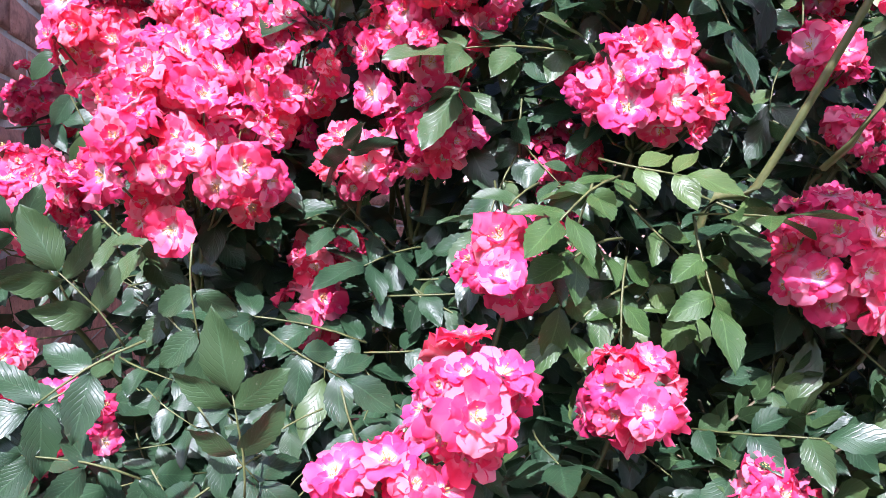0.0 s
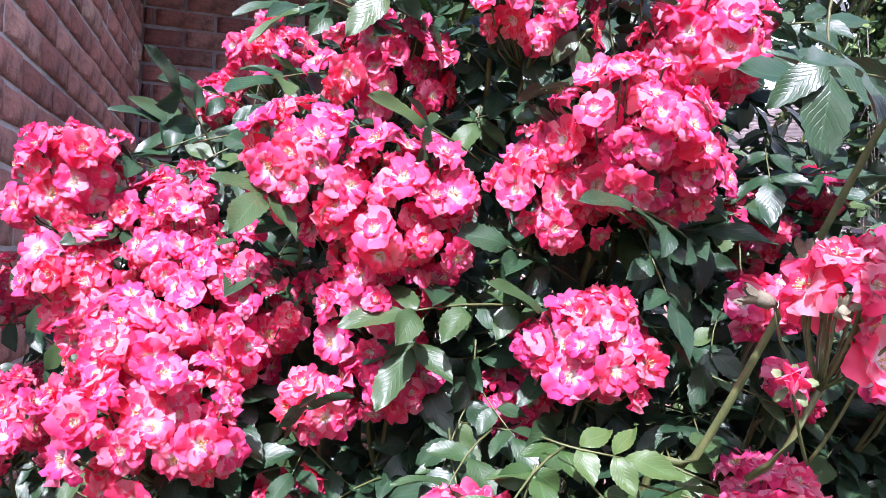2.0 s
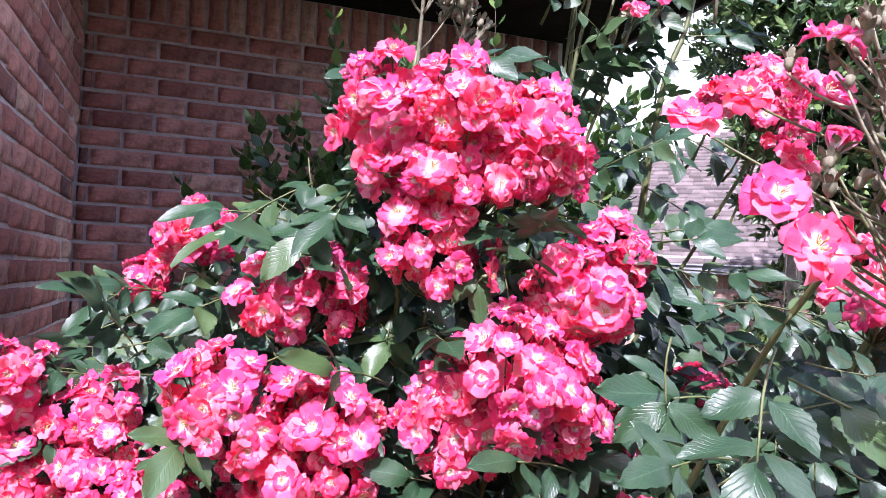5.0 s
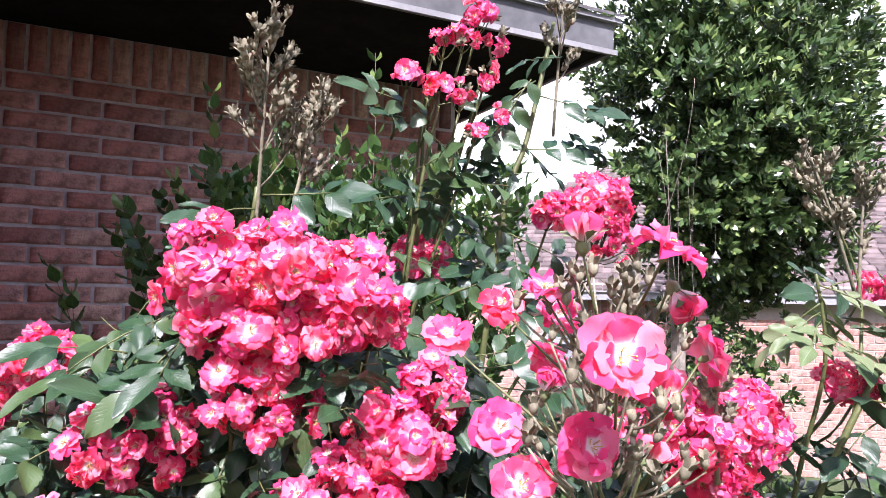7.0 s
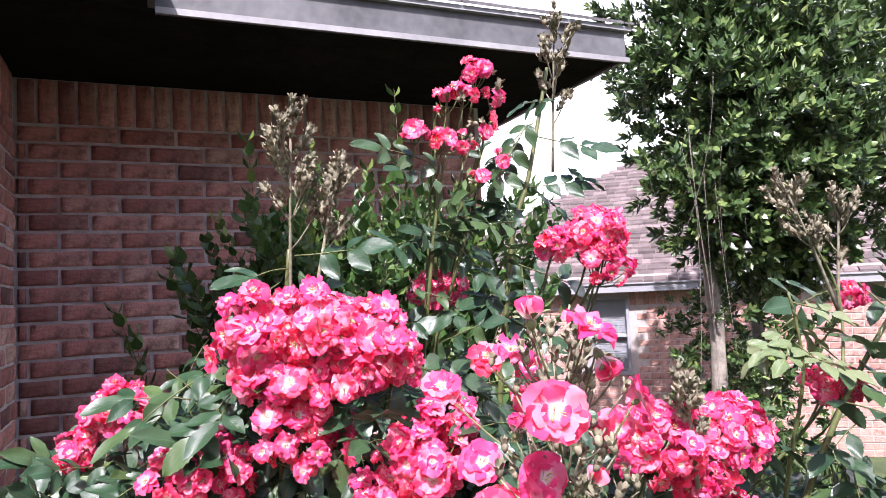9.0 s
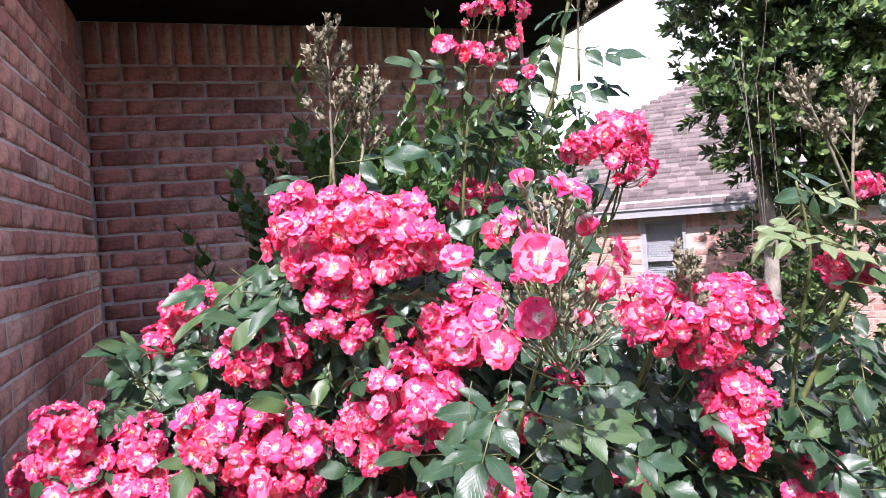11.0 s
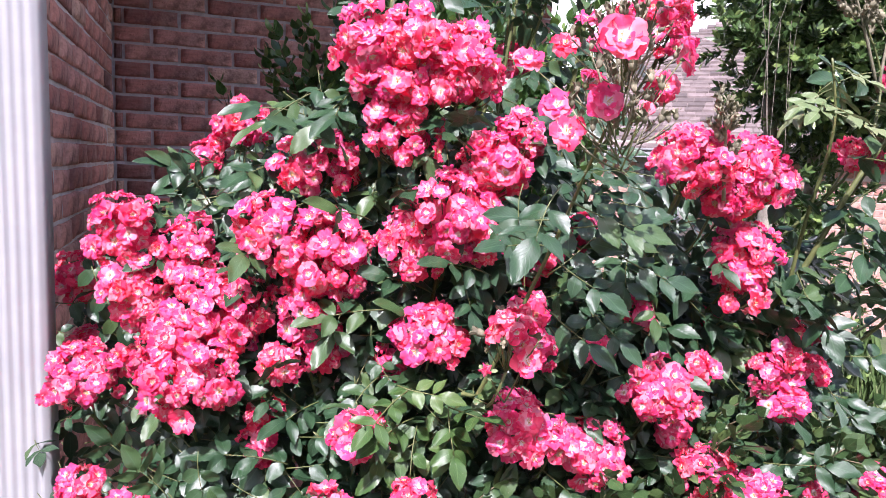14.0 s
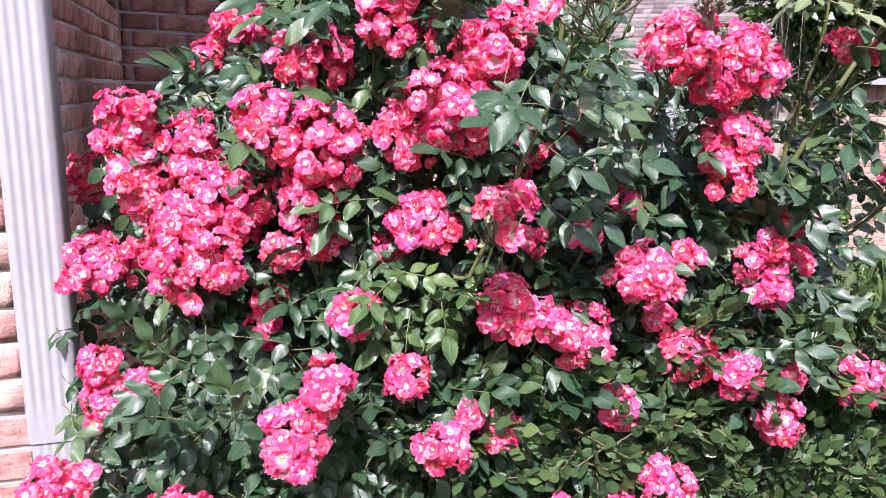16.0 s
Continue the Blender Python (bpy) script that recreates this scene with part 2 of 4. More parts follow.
# ---- mesh helpers ----
class Shape:
    """Collects faces with UVs and material slots for one mesh."""

    def __init__(self):
        self.v, self.f, self.uv, self.slot = [], [], [], []

    def grid(self, rows, slot=0, flip=False):
        """rows: a list of equal rows of (place, u, v)."""
        base, n = len(self.v), len(rows[0])
        for row in rows:
            self.v.extend(p for p, _, _ in row)
        for i in range(len(rows) - 1):
            for j in range(n - 1):
                q = ((i, j), (i, j + 1), (i + 1, j + 1), (i + 1, j))
                self.f.append([base + a * n + b for a, b in q])
                self.uv.extend((rows[a][b][1], rows[a][b][2]) for a, b in q)
                self.slot.append(slot)

    def tube(self, path, radii, sides=5, slot=0, cap=True):
        base = len(self.v)
        path = [Vector(p) for p in path]
        for i, p in enumerate(path):
            d = (path[min(i + 1, len(path) - 1)] - path[max(i - 1, 0)]).normalized()
            a = d.orthogonal().normalized()
            b = d.cross(a)
            for k in range(sides):
                w = 2 * math.pi * k / sides
                self.v.append(p + (a * math.cos(w) + b * math.sin(w)) * radii[i])
        for i in range(len(path) - 1):
            for k in range(sides):
                q = (base + i * sides + k, base + i * sides + (k + 1) % sides, base + (i + 1) * sides + (k + 1) % sides, base + (i + 1) * sides + k)
                self.f.append(list(q))
                self.uv.extend(((k / sides, 0), ((k + 1) / sides, 0), ((k + 1) / sides, 1), (k / sides, 1)))
                self.slot.append(slot)
        if cap:
            for ring in (list(range(base + sides - 1, base - 1, -1)), list(range(base + (len(path) - 1) * sides, base + len(path) * sides))):
                self.f.append(ring)
                self.uv.extend([(0.5, 0.5)] * sides)
                self.slot.append(slot)

    def box(self, lo, hi, slot=0, bevel=0.0):
        """A box; with bevel its -y face is chamfered."""
        x0, y0, z0 = lo
        x1, y1, z1 = hi
        base = len(self.v)
        self.v += [Vector(p) for p in ((x0, y0 + bevel, z0), (x1, y0 + bevel, z0), (x1, y0 + bevel, z1), (x0, y0 + bevel, z1), (x0, y1, z0), (x1, y1, z0), (x1, y1, z1), (x0, y1, z1))]
        faces = [(1, 5, 6, 2), (5, 4, 7, 6), (4, 0, 3, 7), (3, 2, 6, 7), (4, 5, 1, 0)]
        if bevel:
            self.v += [Vector(p) for p in ((x0 + bevel, y0, z0 + bevel), (x1 - bevel, y0, z0 + bevel), (x1 - bevel, y0, z1 - bevel), (x0 + bevel, y0, z1 - bevel))]
            faces += [(8, 9, 10, 11), (0, 1, 9, 8), (1, 2, 10, 9), (2, 3, 11, 10), (3, 0, 8, 11)]
        else:
            faces.append((0, 1, 2, 3))
        for q in faces:
            self.f.append([base + k for k in q])
            self.uv.extend(((0, 0), (1, 0), (1, 1), (0, 1)))
            self.slot.append(slot)

    def put(self, other, m):
        base = len(self.v)
        self.v.extend(m @ Vector(p) for p in other.v)
        self.f.extend([k + base for k in f] for f in other.f)
        self.uv.extend(other.uv)
        self.slot.extend(other.slot)

    def mesh(self, name, *materials, smooth=True):
        me = bpy.data.meshes.new(name)
        me.from_pydata([tuple(p) for p in self.v], [], self.f)
        layer = me.uv_layers.new(name="UVMap")
        layer.data.foreach_set("uv", [c for p in self.uv for c in p])
        for m in materials:
            me.materials.append(m)
        me.polygons.foreach_set("material_index", self.slot)
        me.polygons.foreach_set("use_smooth", [smooth] * len(self.f))
        me.update()
        return me


def part(name, shape, materials, parent, label="", smooth=True, m=None):
    me = shape if isinstance(shape, bpy.types.Mesh) else shape.mesh(name, *(materials if isinstance(materials, tuple) else (materials,)), smooth=smooth)
    ob = new(name, me)
    if parent:
        ob.parent = parent
    if m is not None:
        ob.matrix_basis = m
    return tagged(ob, label)


def thing(name, label, category, at=(0, 0, 0), turn=0.0, group="", kind=""):
    ob = new(name)
    ob.empty_display_size = 0.1
    ob.matrix_basis = pose(*at, 0, 0, turn)
    return tagged(ob, label, category, group, kind)


def aim(at, way, up, size=1.0, spin=0.0):
    """A pose whose y axis runs along way and whose z axis leans to up."""
    y = Vector(way).normalized()
    x = y.cross(Vector(up))
    x = x.normalized() if x.length > 1e-4 else y.orthogonal().normalized()
    z = x.cross(y)
    m = Matrix((x, y, z)).transposed().to_4x4()
    return Matrix.Translation(at) @ m @ Matrix.Rotation(spin, 4, "Y") @ Matrix.Scale(size, 4)


def bend(a, b, sag=0.0, n=6, side=(0, 0, 0)):
    """Points from a to b on an arc that sags by so much."""
    a, b, side = Vector(a), Vector(b), Vector(side)
    return [a.lerp(b, i / n) + (Vector((0, 0, -sag)) + side) * 4 * (i / n) * (1 - i / n) for i in range(n + 1)]


rng = random.Random(7)
R = rng.uniform


# ---- flower, bud and leaf shapes ----
def petal(shape, length, width, tilt, turn, curl, wave, phase, root=0.0015, slot=0):
    rows = []
    for u in (0.0, 0.22, 0.45, 0.68, 0.88, 1.0):
        row = []
        half = width * (0.20 + 0.80 * math.sin(min(1.0, u * 1.3) * math.pi / 2)) * (1.0 if u < 0.8 else 0.95 if u < 0.95 else 0.72)
        for j in range(7):
            v = j / 3 - 1
            reach = length * u * (1 - 0.09 * u * math.exp(-(v / 0.30) ** 2) - 0.20 * u * v * v)
            lift = tilt - curl * u * u
            x = half * v
            y = root + reach * math.cos(lift)
            z = reach * math.sin(lift) + 0.25 * half * v * v * u + wave * length * u * u * (math.sin(3.1 * v + phase) + 0.5 * math.sin(7.3 * v + 2 * phase))
            p = Matrix.Rotation(turn, 3, "Z") @ Vector((x, y, z))
            row.append((p, j / 6, u))
        rows.append(row)
    shape.grid(rows, slot)


def flower_shape(kind, seed):
    """A rose bloom that faces +z: 0 open, 1 semi-double, 2 cupped, 3 full, 4 reflexed, 5 broad and open."""
    r = random.Random(seed)
    s = Shape()
    size = 0.0222
    rings = {0: ((7, 1.00, 0.22, 0.25), (6, 0.72, 0.44, 0.2)), 1: ((8, 1.00, 0.18, 0.34), (6, 0.76, 0.42, 0.25), (5, 0.48, 0.75, 0.1)),
             2: ((6, 0.95, 0.42, 0.25), (6, 0.72, 0.66, 0.1), (5, 0.50, 0.92, 0.0)), 3: ((8, 1.02, 0.15, 0.38), (7, 0.80, 0.38, 0.3), (6, 0.56, 0.65, 0.15)),
             4: ((8, 1.05, 0.08, 0.55), (7, 0.82, 0.32, 0.45), (5, 0.55, 0.65, 0.2)), 5: ((6, 1.02, 0.14, 0.20), (6, 0.80, 0.30, 0.2), (5, 0.50, 0.52, 0.1))}[kind]
    broad = 0.62 if kind == 5 else 0.50
    ruffle = 0.09 if kind == 5 else 0.125
    for k, (n, reach, tilt, curl) in enumerate(rings):
        first = r.uniform(0, 6.28)
        for i in range(n):
            turn = first + 2 * math.pi * (i + r.uniform(-0.13, 0.13)) / n
            petal(s, size * reach * r.uniform(0.88, 1.1), size * reach * broad * r.uniform(0.86, 1.1), tilt + r.uniform(-0.28, 0.32), turn, curl * r.uniform(0.5, 1.5), r.uniform(0.8, 2.1) * ruffle, r.uniform(0, 6.28))
    for i in range(12 if kind < 3 else 7):
        w, d = r.uniform(0, 6.28), r.uniform(0.0005, 0.0045)
        top = Vector((d * 1.5 * math.cos(w), d * 1.5 * math.sin(w), r.uniform(0.0030, 0.0055)))
        s.tube((Vector((d * 0.5 * math.cos(w), d * 0.5 * math.sin(w), 0.001)), top, top + Vector((0, 0, 0.0011))), (0.0003, 0.0003, 0.0007), 4, 1)
    s.tube(((0, 0, -0.009), (0, 0, -0.005), (0, 0, -0.0015)), (0.0012, 0.0030, 0.0022), 6, 2)
    s.grid([[(Vector((d * math.cos(a), d * math.sin(a), 0.0006 - 0.05 * d)), 0.5, 0.16) for a in (0, 1.05, 2.09, 3.14, 4.19, 5.24, 6.2832)] for d in (0.0, 0.0055)])
    return s


def bud_shape(seed, open_tip=True):
    r = random.Random(seed)
    s = Shape()
    for k in range(5):
        petal(s, 0.014, 0.0085, 1.25 + r.uniform(-0.08, 0.08), 6.28 * k / 5, -0.35 if open_tip else -0.55, 0.03, r.uniform(0, 6), 0.002, 0)
    for k in range(3):
        petal(s, 0.013, 0.006, 1.45, 6.28 * k / 3 + 0.4, -0.4, 0.02, r.uniform(0, 6), 0.0008, 0)
    for k in range(5):
        petal(s, 0.011, 0.0024, 0.9 + r.uniform(-0.9, 0.4), 6.28 * k / 5 + 0.6, 0.3, 0.02, 0, 0.0022, 2)
    s.tube(((0, 0, -0.006), (0, 0, -0.003), (0, 0, 0.001)), (0.0012, 0.0034, 0.0030), 6, 2)
    return s


def spent_shape(seed):
    """A faded hip with dry sepals, no petals."""
    r = random.Random(seed)
    s = Shape()
    s.tube(((0, 0, -0.006), (0, 0, -0.002), (0, 0, 0.003), (0, 0, 0.005)), (0.0012, 0.0040, 0.0044, 0.0026), 6, 0)
    for k in range(6):
        petal(s, r.uniform(0.010, 0.015), 0.0026, r.uniform(1.0, 1.55), 6.28 * k / 6, r.uniform(-0.3, 0.3), 0.05, r.uniform(0, 6), 0.0016, 0)
    return s


def leaflet(shape, m, length, width, droop, fold, r, slot=0, teeth=True, n=9, cols=5):
    rows = []
    for i in range(n + 1):
        t = i / n
        half = width * (math.sin(math.pi * min(1, t) ** 0.86) ** 0.78 if 0 < t < 1 else 0.0)
        if teeth and 0 < i < n:
            half *= 1.045 if i % 2 else 0.945
        row = []
        for j in range(cols):
            v = 2 * j / (cols - 1) - 1
            y = length * t + (0.012 * length if teeth and abs(v) == 1 and i % 2 else 0.0)
            z = fold * abs(v) * half - droop * length * t * t + 0.035 * length * math.sin(7 * t + 2 * v)
            row.append((m @ Vector((half * v, y, z)), j / (cols - 1), t))
        rows.append(row)
    shape.grid(rows, slot)


def rose_leaf_shape(seed, pairs=2, size=1.0, coarse=False):
    """A pinnate leaf along +y with its upper side to +z."""
    r = random.Random(seed)
    s = Shape()
    run = (0.034 + 0.030 * pairs) * size
    n = 5 if coarse else 15
    stalk = [Vector((0.003 * math.sin(i), run * i / 4, -0.10 * run * (i / 4) ** 2)) for i in range(5)]
    s.tube(stalk, (0.0013, 0.0012, 0.0011, 0.0010, 0.0008), 4, 1)
    tip = Matrix.Translation(stalk[-1])
    leaflet(s, tip @ Matrix.Rotation(r.uniform(-0.25, 0.25), 4, "Z") @ Matrix.Rotation(r.uniform(-0.3, 0.1), 4, "X"), 0.068 * size * r.uniform(0.9, 1.12), 0.0166 * size * r.uniform(0.9, 1.1), r.uniform(0.05, 0.25), r.uniform(0.05, 0.35), r, 0, True, n)
    for k in range(pairs):
        at = Matrix.Translation(stalk[-1].lerp(stalk[0], 0.10 + 0.42 * k))
        for side in (-1, 1):
            turn = Matrix.Rotation(-side * r.uniform(0.85, 1.25), 4, "Z") @ Matrix.Rotation(r.uniform(-0.35, 0.15), 4, "X") @ Matrix.Rotation(side * r.uniform(-0.1, 0.45), 4, "Y")
            leaflet(s, at @ turn, size * r.uniform(0.048, 0.060) * (1 - 0.12 * k), size * r.uniform(0.0124, 0.0150), r.uniform(0.05, 0.3), r.uniform(0.05, 0.35), r, 0, True, n)
    return s


def sprig_shape(seed, reach, count, size, width, whorl=2, wide=0.0):
    """A straight shoot along +y with small entire leaves."""
    r = random.Random(seed)
    s = Shape()
    stem = [Vector((0.02 * reach * math.sin(3 * i / 5), reach * i / 5, 0.02 * reach * math.cos(2 * i / 5))) for i in range(6)]
    s.tube(stem, [0.0022 - 0.0003 * i for i in range(6)], 4, 1)
    for k in range(count):
        t = 0.12 + 0.88 * (k + 0.5) / count
        at = Matrix.Translation((0.02 * reach * math.sin(3 * t), reach * t, 0.02 * reach * math.cos(2 * t)))
        first = k * 1.57 + r.uniform(-0.3, 0.3)
        for w in range(whorl):
            turn = Matrix.Rotation(first + 2 * math.pi * w / whorl, 4, "Y") @ Matrix.Rotation((r.uniform(0.35, 1.1) + wide) * (1 - 0.45 * t), 4, "X")
            leaflet(s, at @ turn, size * r.uniform(0.75, 1.15), width * r.uniform(0.85, 1.1), r.uniform(0.0, 0.2), r.uniform(0.1, 0.3), r, 0, False, 4 if whorl < 4 else 3, 3)
    return s


FLOWERS = [flower_shape(k, 40 + 7 * i).mesh("flower", PETAL_RED if i in (3, 4, 9, 12) else PETAL, STAMEN, GREEN_SEPAL) for i, k in enumerate((0, 1, 5, 1, 2, 4, 0, 5, 4, 1, 0, 3, 1, 5))]
BROAD = [flower_shape(5, 190 + i).mesh("flower", PETAL, STAMEN, GREEN_SEPAL) for i in range(3)]
BUDS = [bud_shape(300 + i, i % 2 == 0).mesh("bud", PETAL, STAMEN, GREEN_SEPAL) for i in range(3)]
SPENT = [spent_shape(400 + i).mesh("spent_bloom", SEPAL) for i in range(3)]
OUTER = [rose_leaf_shape(500 + i, (2, 2, 3, 2, 1, 2, 3, 2)[i]) for i in range(8)]
LEAVES = [s.mesh("leaf", ROSE_LEAF, CANE) for s in OUTER]
LEAF_SHAPES = [rose_leaf_shape(600 + i, (2, 3, 2)[i % 3], 1.0, True) for i in range(6)]


# ---- ground ----
s = Shape()
s.grid([[(Vector((x, y, 0.0)), 0, 0) for x in (-400, -3, 0, 3, 6, 400)] for y in (-400, -4, 0, 4, 8, 400)])
part("ground", s, LAWN, None, "short green lawn around the house")
tagged(bpy.data.objects["ground"], category="ground", kind="structure")
# the bed's unseen front part, out to y=-1.25, is added to cut lawn bounce
s = Shape()
rows = []
for i in range(15):
    row = []
    for j in range(19):
        x, y = -0.385 + 2.9 * j / 18, -1.25 + 4.30 * i / 14
        edge = min(i, 14 - i, j, 18 - j)
        row.append((Vector((x, y, 0.006 if edge == 0 else 0.03 + 0.03 * noise.noise((2 * x, 2 * y, 0)))), j / 18, i / 14))
    rows.append(row)
s.grid(rows)
part("planting_bed", s, SOIL, None, "bare dark planting-bed soil along the walls, extended in front against lawn bounce")
tagged(bpy.data.objects["planting_bed"], category="soil", kind="structure")


# a bank of bright cloud behind the roofs, far away
m_cloud, nt_cloud, b_cloud = material("cloud")
e_cloud = add(nt_cloud, "Emission", Strength=1.25)
nt_cloud.links.new(ramp(nt_cloud, grain(nt_cloud, 0.006, 5.0), ((0.3, (0.80, 0.85, 0.92)), (0.6, (1.0, 1.0, 1.0)))), e_cloud.inputs["Color"])
nt_cloud.links.new(e_cloud.outputs[0], nt_cloud.nodes["Material Output"].inputs["Surface"])
s = Shape()
s.grid([[(Vector((600 * math.sin(radians(a)), 600 * math.cos(radians(a)), z)), 0, 0) for a in range(-20, 121, 5)] for z in (-5, 120, 260, 420)])
tagged(part("backdrop", s, m_cloud, None, "bright white cloudy sky far beyond the houses"), category="sky", kind="structure")


# ---- brick walls of the house ----
COURSE, PITCH, JOINT = 0.0762, 0.235, 0.010
EAVE = 2.91                                              # underside of the soffit


def brick_mesh(length, height, seed):
    r = random.Random(seed)
    # a hand-made face: uneven in both directions, with rolled edges
    s = Shape()
    cols = 8 if length > 0.15 else 4
    rows = []
    lines = 5 if height < 0.1 else 9
    wob = [r.uniform(0, 50) for k in range(3)]
    for i in range(-1, lines + 1):
        row = []
        for j in range(-1, cols + 1):
            a, b = min(max(j / (cols - 1), 0), 1), min(max(i / (lines - 1), 0), 1)
            edge = i < 0 or j < 0 or i == lines or j == cols
            rim = not edge and (i in (0, lines - 1) or j in (0, cols - 1))
            x, z = a * length, b * height
            x += 0.0026 * noise.noise((30 * x, 25 * z, wob[0])) + (0.002 if a == 0 else -0.002 if a == 1 else 0) * (0 if edge else 1)
            z += 0.0030 * noise.noise((13 * x, 30 * z, wob[1])) + (0.0015 if b == 0 else -0.0015 if b == 1 else 0) * (0 if edge else 1)
            y = 0.05 if edge else (0.0035 if rim else 0.0) + 0.0028 * noise.noise((12 * x, 22 * z, wob[2]))
            row.append((Vector((x, y, z)), a, b))
        rows.append(row)
    s.grid(rows)
    return s.mesh("brick", BRICK, smooth=True)


LONG = [brick_mesh(PITCH - JOINT, COURSE - JOINT, i) for i in range(10)]
SHORT = [brick_mesh(PITCH / 2 - JOINT, COURSE - JOINT, 20 + i) for i in range(3)]
SOLDIER = [brick_mesh(COURSE - JOINT, 0.190, 40 + i) for i in range(4)]


def brick_wall(name, label, m, length, low, back, shift):
    """A wall in its own x-z plane, facing -y; bricks from the height low upwards are pieces, those below it are joined."""
    s = Shape()
    s.box((-back, 0.010, 0), (length, 0.20, EAVE + 0.02))
    wall = part(name, s, MORTAR, None, label, False)
    tagged(wall, category="wall", kind="structure")
    wall.matrix_basis = m
    r = random.Random(name)
    hidden = Shape()
    top = int(round((EAVE - 0.190 - 0.004) / COURSE))
    for c in range(top):
        z = EAVE - 0.194 - COURSE * (top - c) + 0.002
        x = (-shift if c % 2 else -shift - PITCH / 2) - PITCH
        while x < length:
            a, b = max(x, 0.002 if back >= 0 else 0.014), min(x + PITCH - JOINT, length - 0.002)
            if b - a > 0.03:
                if z < low:
                    hidden.box((a, 0.002, z), (b, 0.05, z + COURSE - JOINT), 0, 0.004)
                else:
                    whole = b - a > PITCH - JOINT - 0.004
                    me = r.choice(LONG) if whole else r.choice(SHORT)
                    fit_x = 1.0 if whole else (b - a) / (PITCH / 2 - JOINT)
                    tilt = r.gauss(0, 0.4)
                    part("brick", me, None, wall, m=pose(a, r.uniform(-0.003, 0.004), z + r.uniform(-0.002, 0.002), r.gauss(0, 0.8), tilt, r.gauss(0, 0.5)) @ Matrix.Diagonal((fit_x, 1, 1, 1)))
            x += PITCH
    x = 0.004
    while x < length - 0.06:
        part("brick", r.choice(SOLDIER), None, wall, m=pose(x, r.uniform(-0.001, 0.002), EAVE - 0.192))
        x += COURSE
    if hidden.f:
        tagged(part("lower_brickwork", hidden, BRICK, wall, "", False), kind="stuff")
    return wall


WALL_X, WALL_Y, CORNER_Y, WALL_END = -0.432, 3.120, 1.085, 1.72
brick_wall("wall_north", "shaded red-brown brick house wall with a soldier course", pose(WALL_X, WALL_Y, 0), WALL_END - WALL_X, 1.25, 0.12, 0.073)
brick_wall("wall_west", "red-brown brick side wall of the house in shade", pose(WALL_X, CORNER_Y, 0, 0, 0, 90), WALL_Y - CORNER_Y, 1.10, -0.06, 0.03)
brick_wall("wall_front", "red-brown brick front wall beside the downspout", pose(WALL_X - 1.6, CORNER_Y, 0), 1.6, 0.95, 0, 0.0)
brick_wall("wall_east", "red-brown brick end wall of the house", pose(WALL_END, WALL_Y + 0.03, 0, 0, 0, 90), 3.0, 3.0, 0, 0.0)

# an added, unseen wall behind the lawn that blocks low sky light
s = Shape()
s.box((-16, -11.3, 0), (16, -11.0, 6.0))
tagged(part("wall_south", s, FAR_BRICK, None, "added unseen wall that blocks low sky light beyond the lawn", False), category="wall", kind="structure")

# ---- eaves and roof ----
FRONT, END = 2.23, 2.01                                  # outer faces of the fascias
s = Shape()
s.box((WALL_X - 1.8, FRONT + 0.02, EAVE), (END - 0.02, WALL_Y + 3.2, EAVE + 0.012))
part("soffit", s, SHADED_SOFFIT, None, "soffit boards with the eave's deep shade put into their colour", False)
tagged(bpy.data.objects["soffit"], category="soffit", kind="structure")
roof = thing("house_roof", "grey eave fascia with a metal drip edge under dark shingles", "roof", kind="structure")
s = Shape()
s.box((0.102, FRONT, EAVE - 0.012), (END, FRONT + 0.022, EAVE + 0.120))
part("fascia", s, FASCIA, roof, "weathered grey painted fascia board", False)
s = Shape()
s.box((0.102, FRONT - 0.012, EAVE - 0.018), (END + 0.012, FRONT - 0.002, EAVE + 0.004))
part("fascia_trim", s, TRIM, roof, "", False)
s = Shape()
s.box((0.102, FRONT - 0.022, EAVE + 0.120), (END + 0.022, FRONT + 0.03, EAVE + 0.140))
part("drip_edge", s, TRIM, roof, "pale metal drip edge", False)
s = Shape()
s.box((END - 0.022, FRONT + 0.024, EAVE - 0.012), (END, WALL_Y + 3.2, EAVE + 0.120))
part("end_fascia", s, FASCIA, roof, "", False)
s = Shape()
for k in range(9):
    d0 = -0.035 + 0.14 * k
    z0 = EAVE + 0.142 + 0.48 * (d0 + 0.035)
    x = 0.10
    while x < END + 0.03 - max(0.0, d0):
        w = R(0.24, 0.34)
        hi = min(x + w - 0.006, END + 0.03 - max(0.0, d0))
        if hi - x > 0.03:
            s.grid([[(Vector((a, FRONT + d, z)), 0, 0) for a in (x, hi)] for d, z in ((d0, z0), (d0, z0 + 0.010 + R(0, 0.004)), (d0 + 0.15, z0 + 0.076))])
        x += w
tagged(part("shingles", s, SHINGLE, roof, "dark grey asphalt shingles", False), kind="stuff")
s = Shape()
s.grid([[(Vector((WALL_X - 0.05, FRONT + 0.02, EAVE + 0.13)), 0, 0), (Vector((END, FRONT + 0.02, EAVE + 0.13)), 1, 0)],
        [(Vector((WALL_X - 0.05, FRONT + 2.5, EAVE + 1.3)), 0, 1), (Vector((END - 2.3, FRONT + 2.5, EAVE + 1.3)), 1, 1)]])
s.grid([[(Vector((END, FRONT + 0.02, EAVE + 0.13)), 0, 0), (Vector((END, FRONT + 4.0, EAVE + 0.13)), 1, 0)],
        [(Vector((END - 2.3, FRONT + 2.5, EAVE + 1.3)), 0, 1), (Vector((END - 2.3, FRONT + 4.0, EAVE + 1.3)), 1, 1)]])
part("roof_deck", s, SHINGLE, roof, "", False)
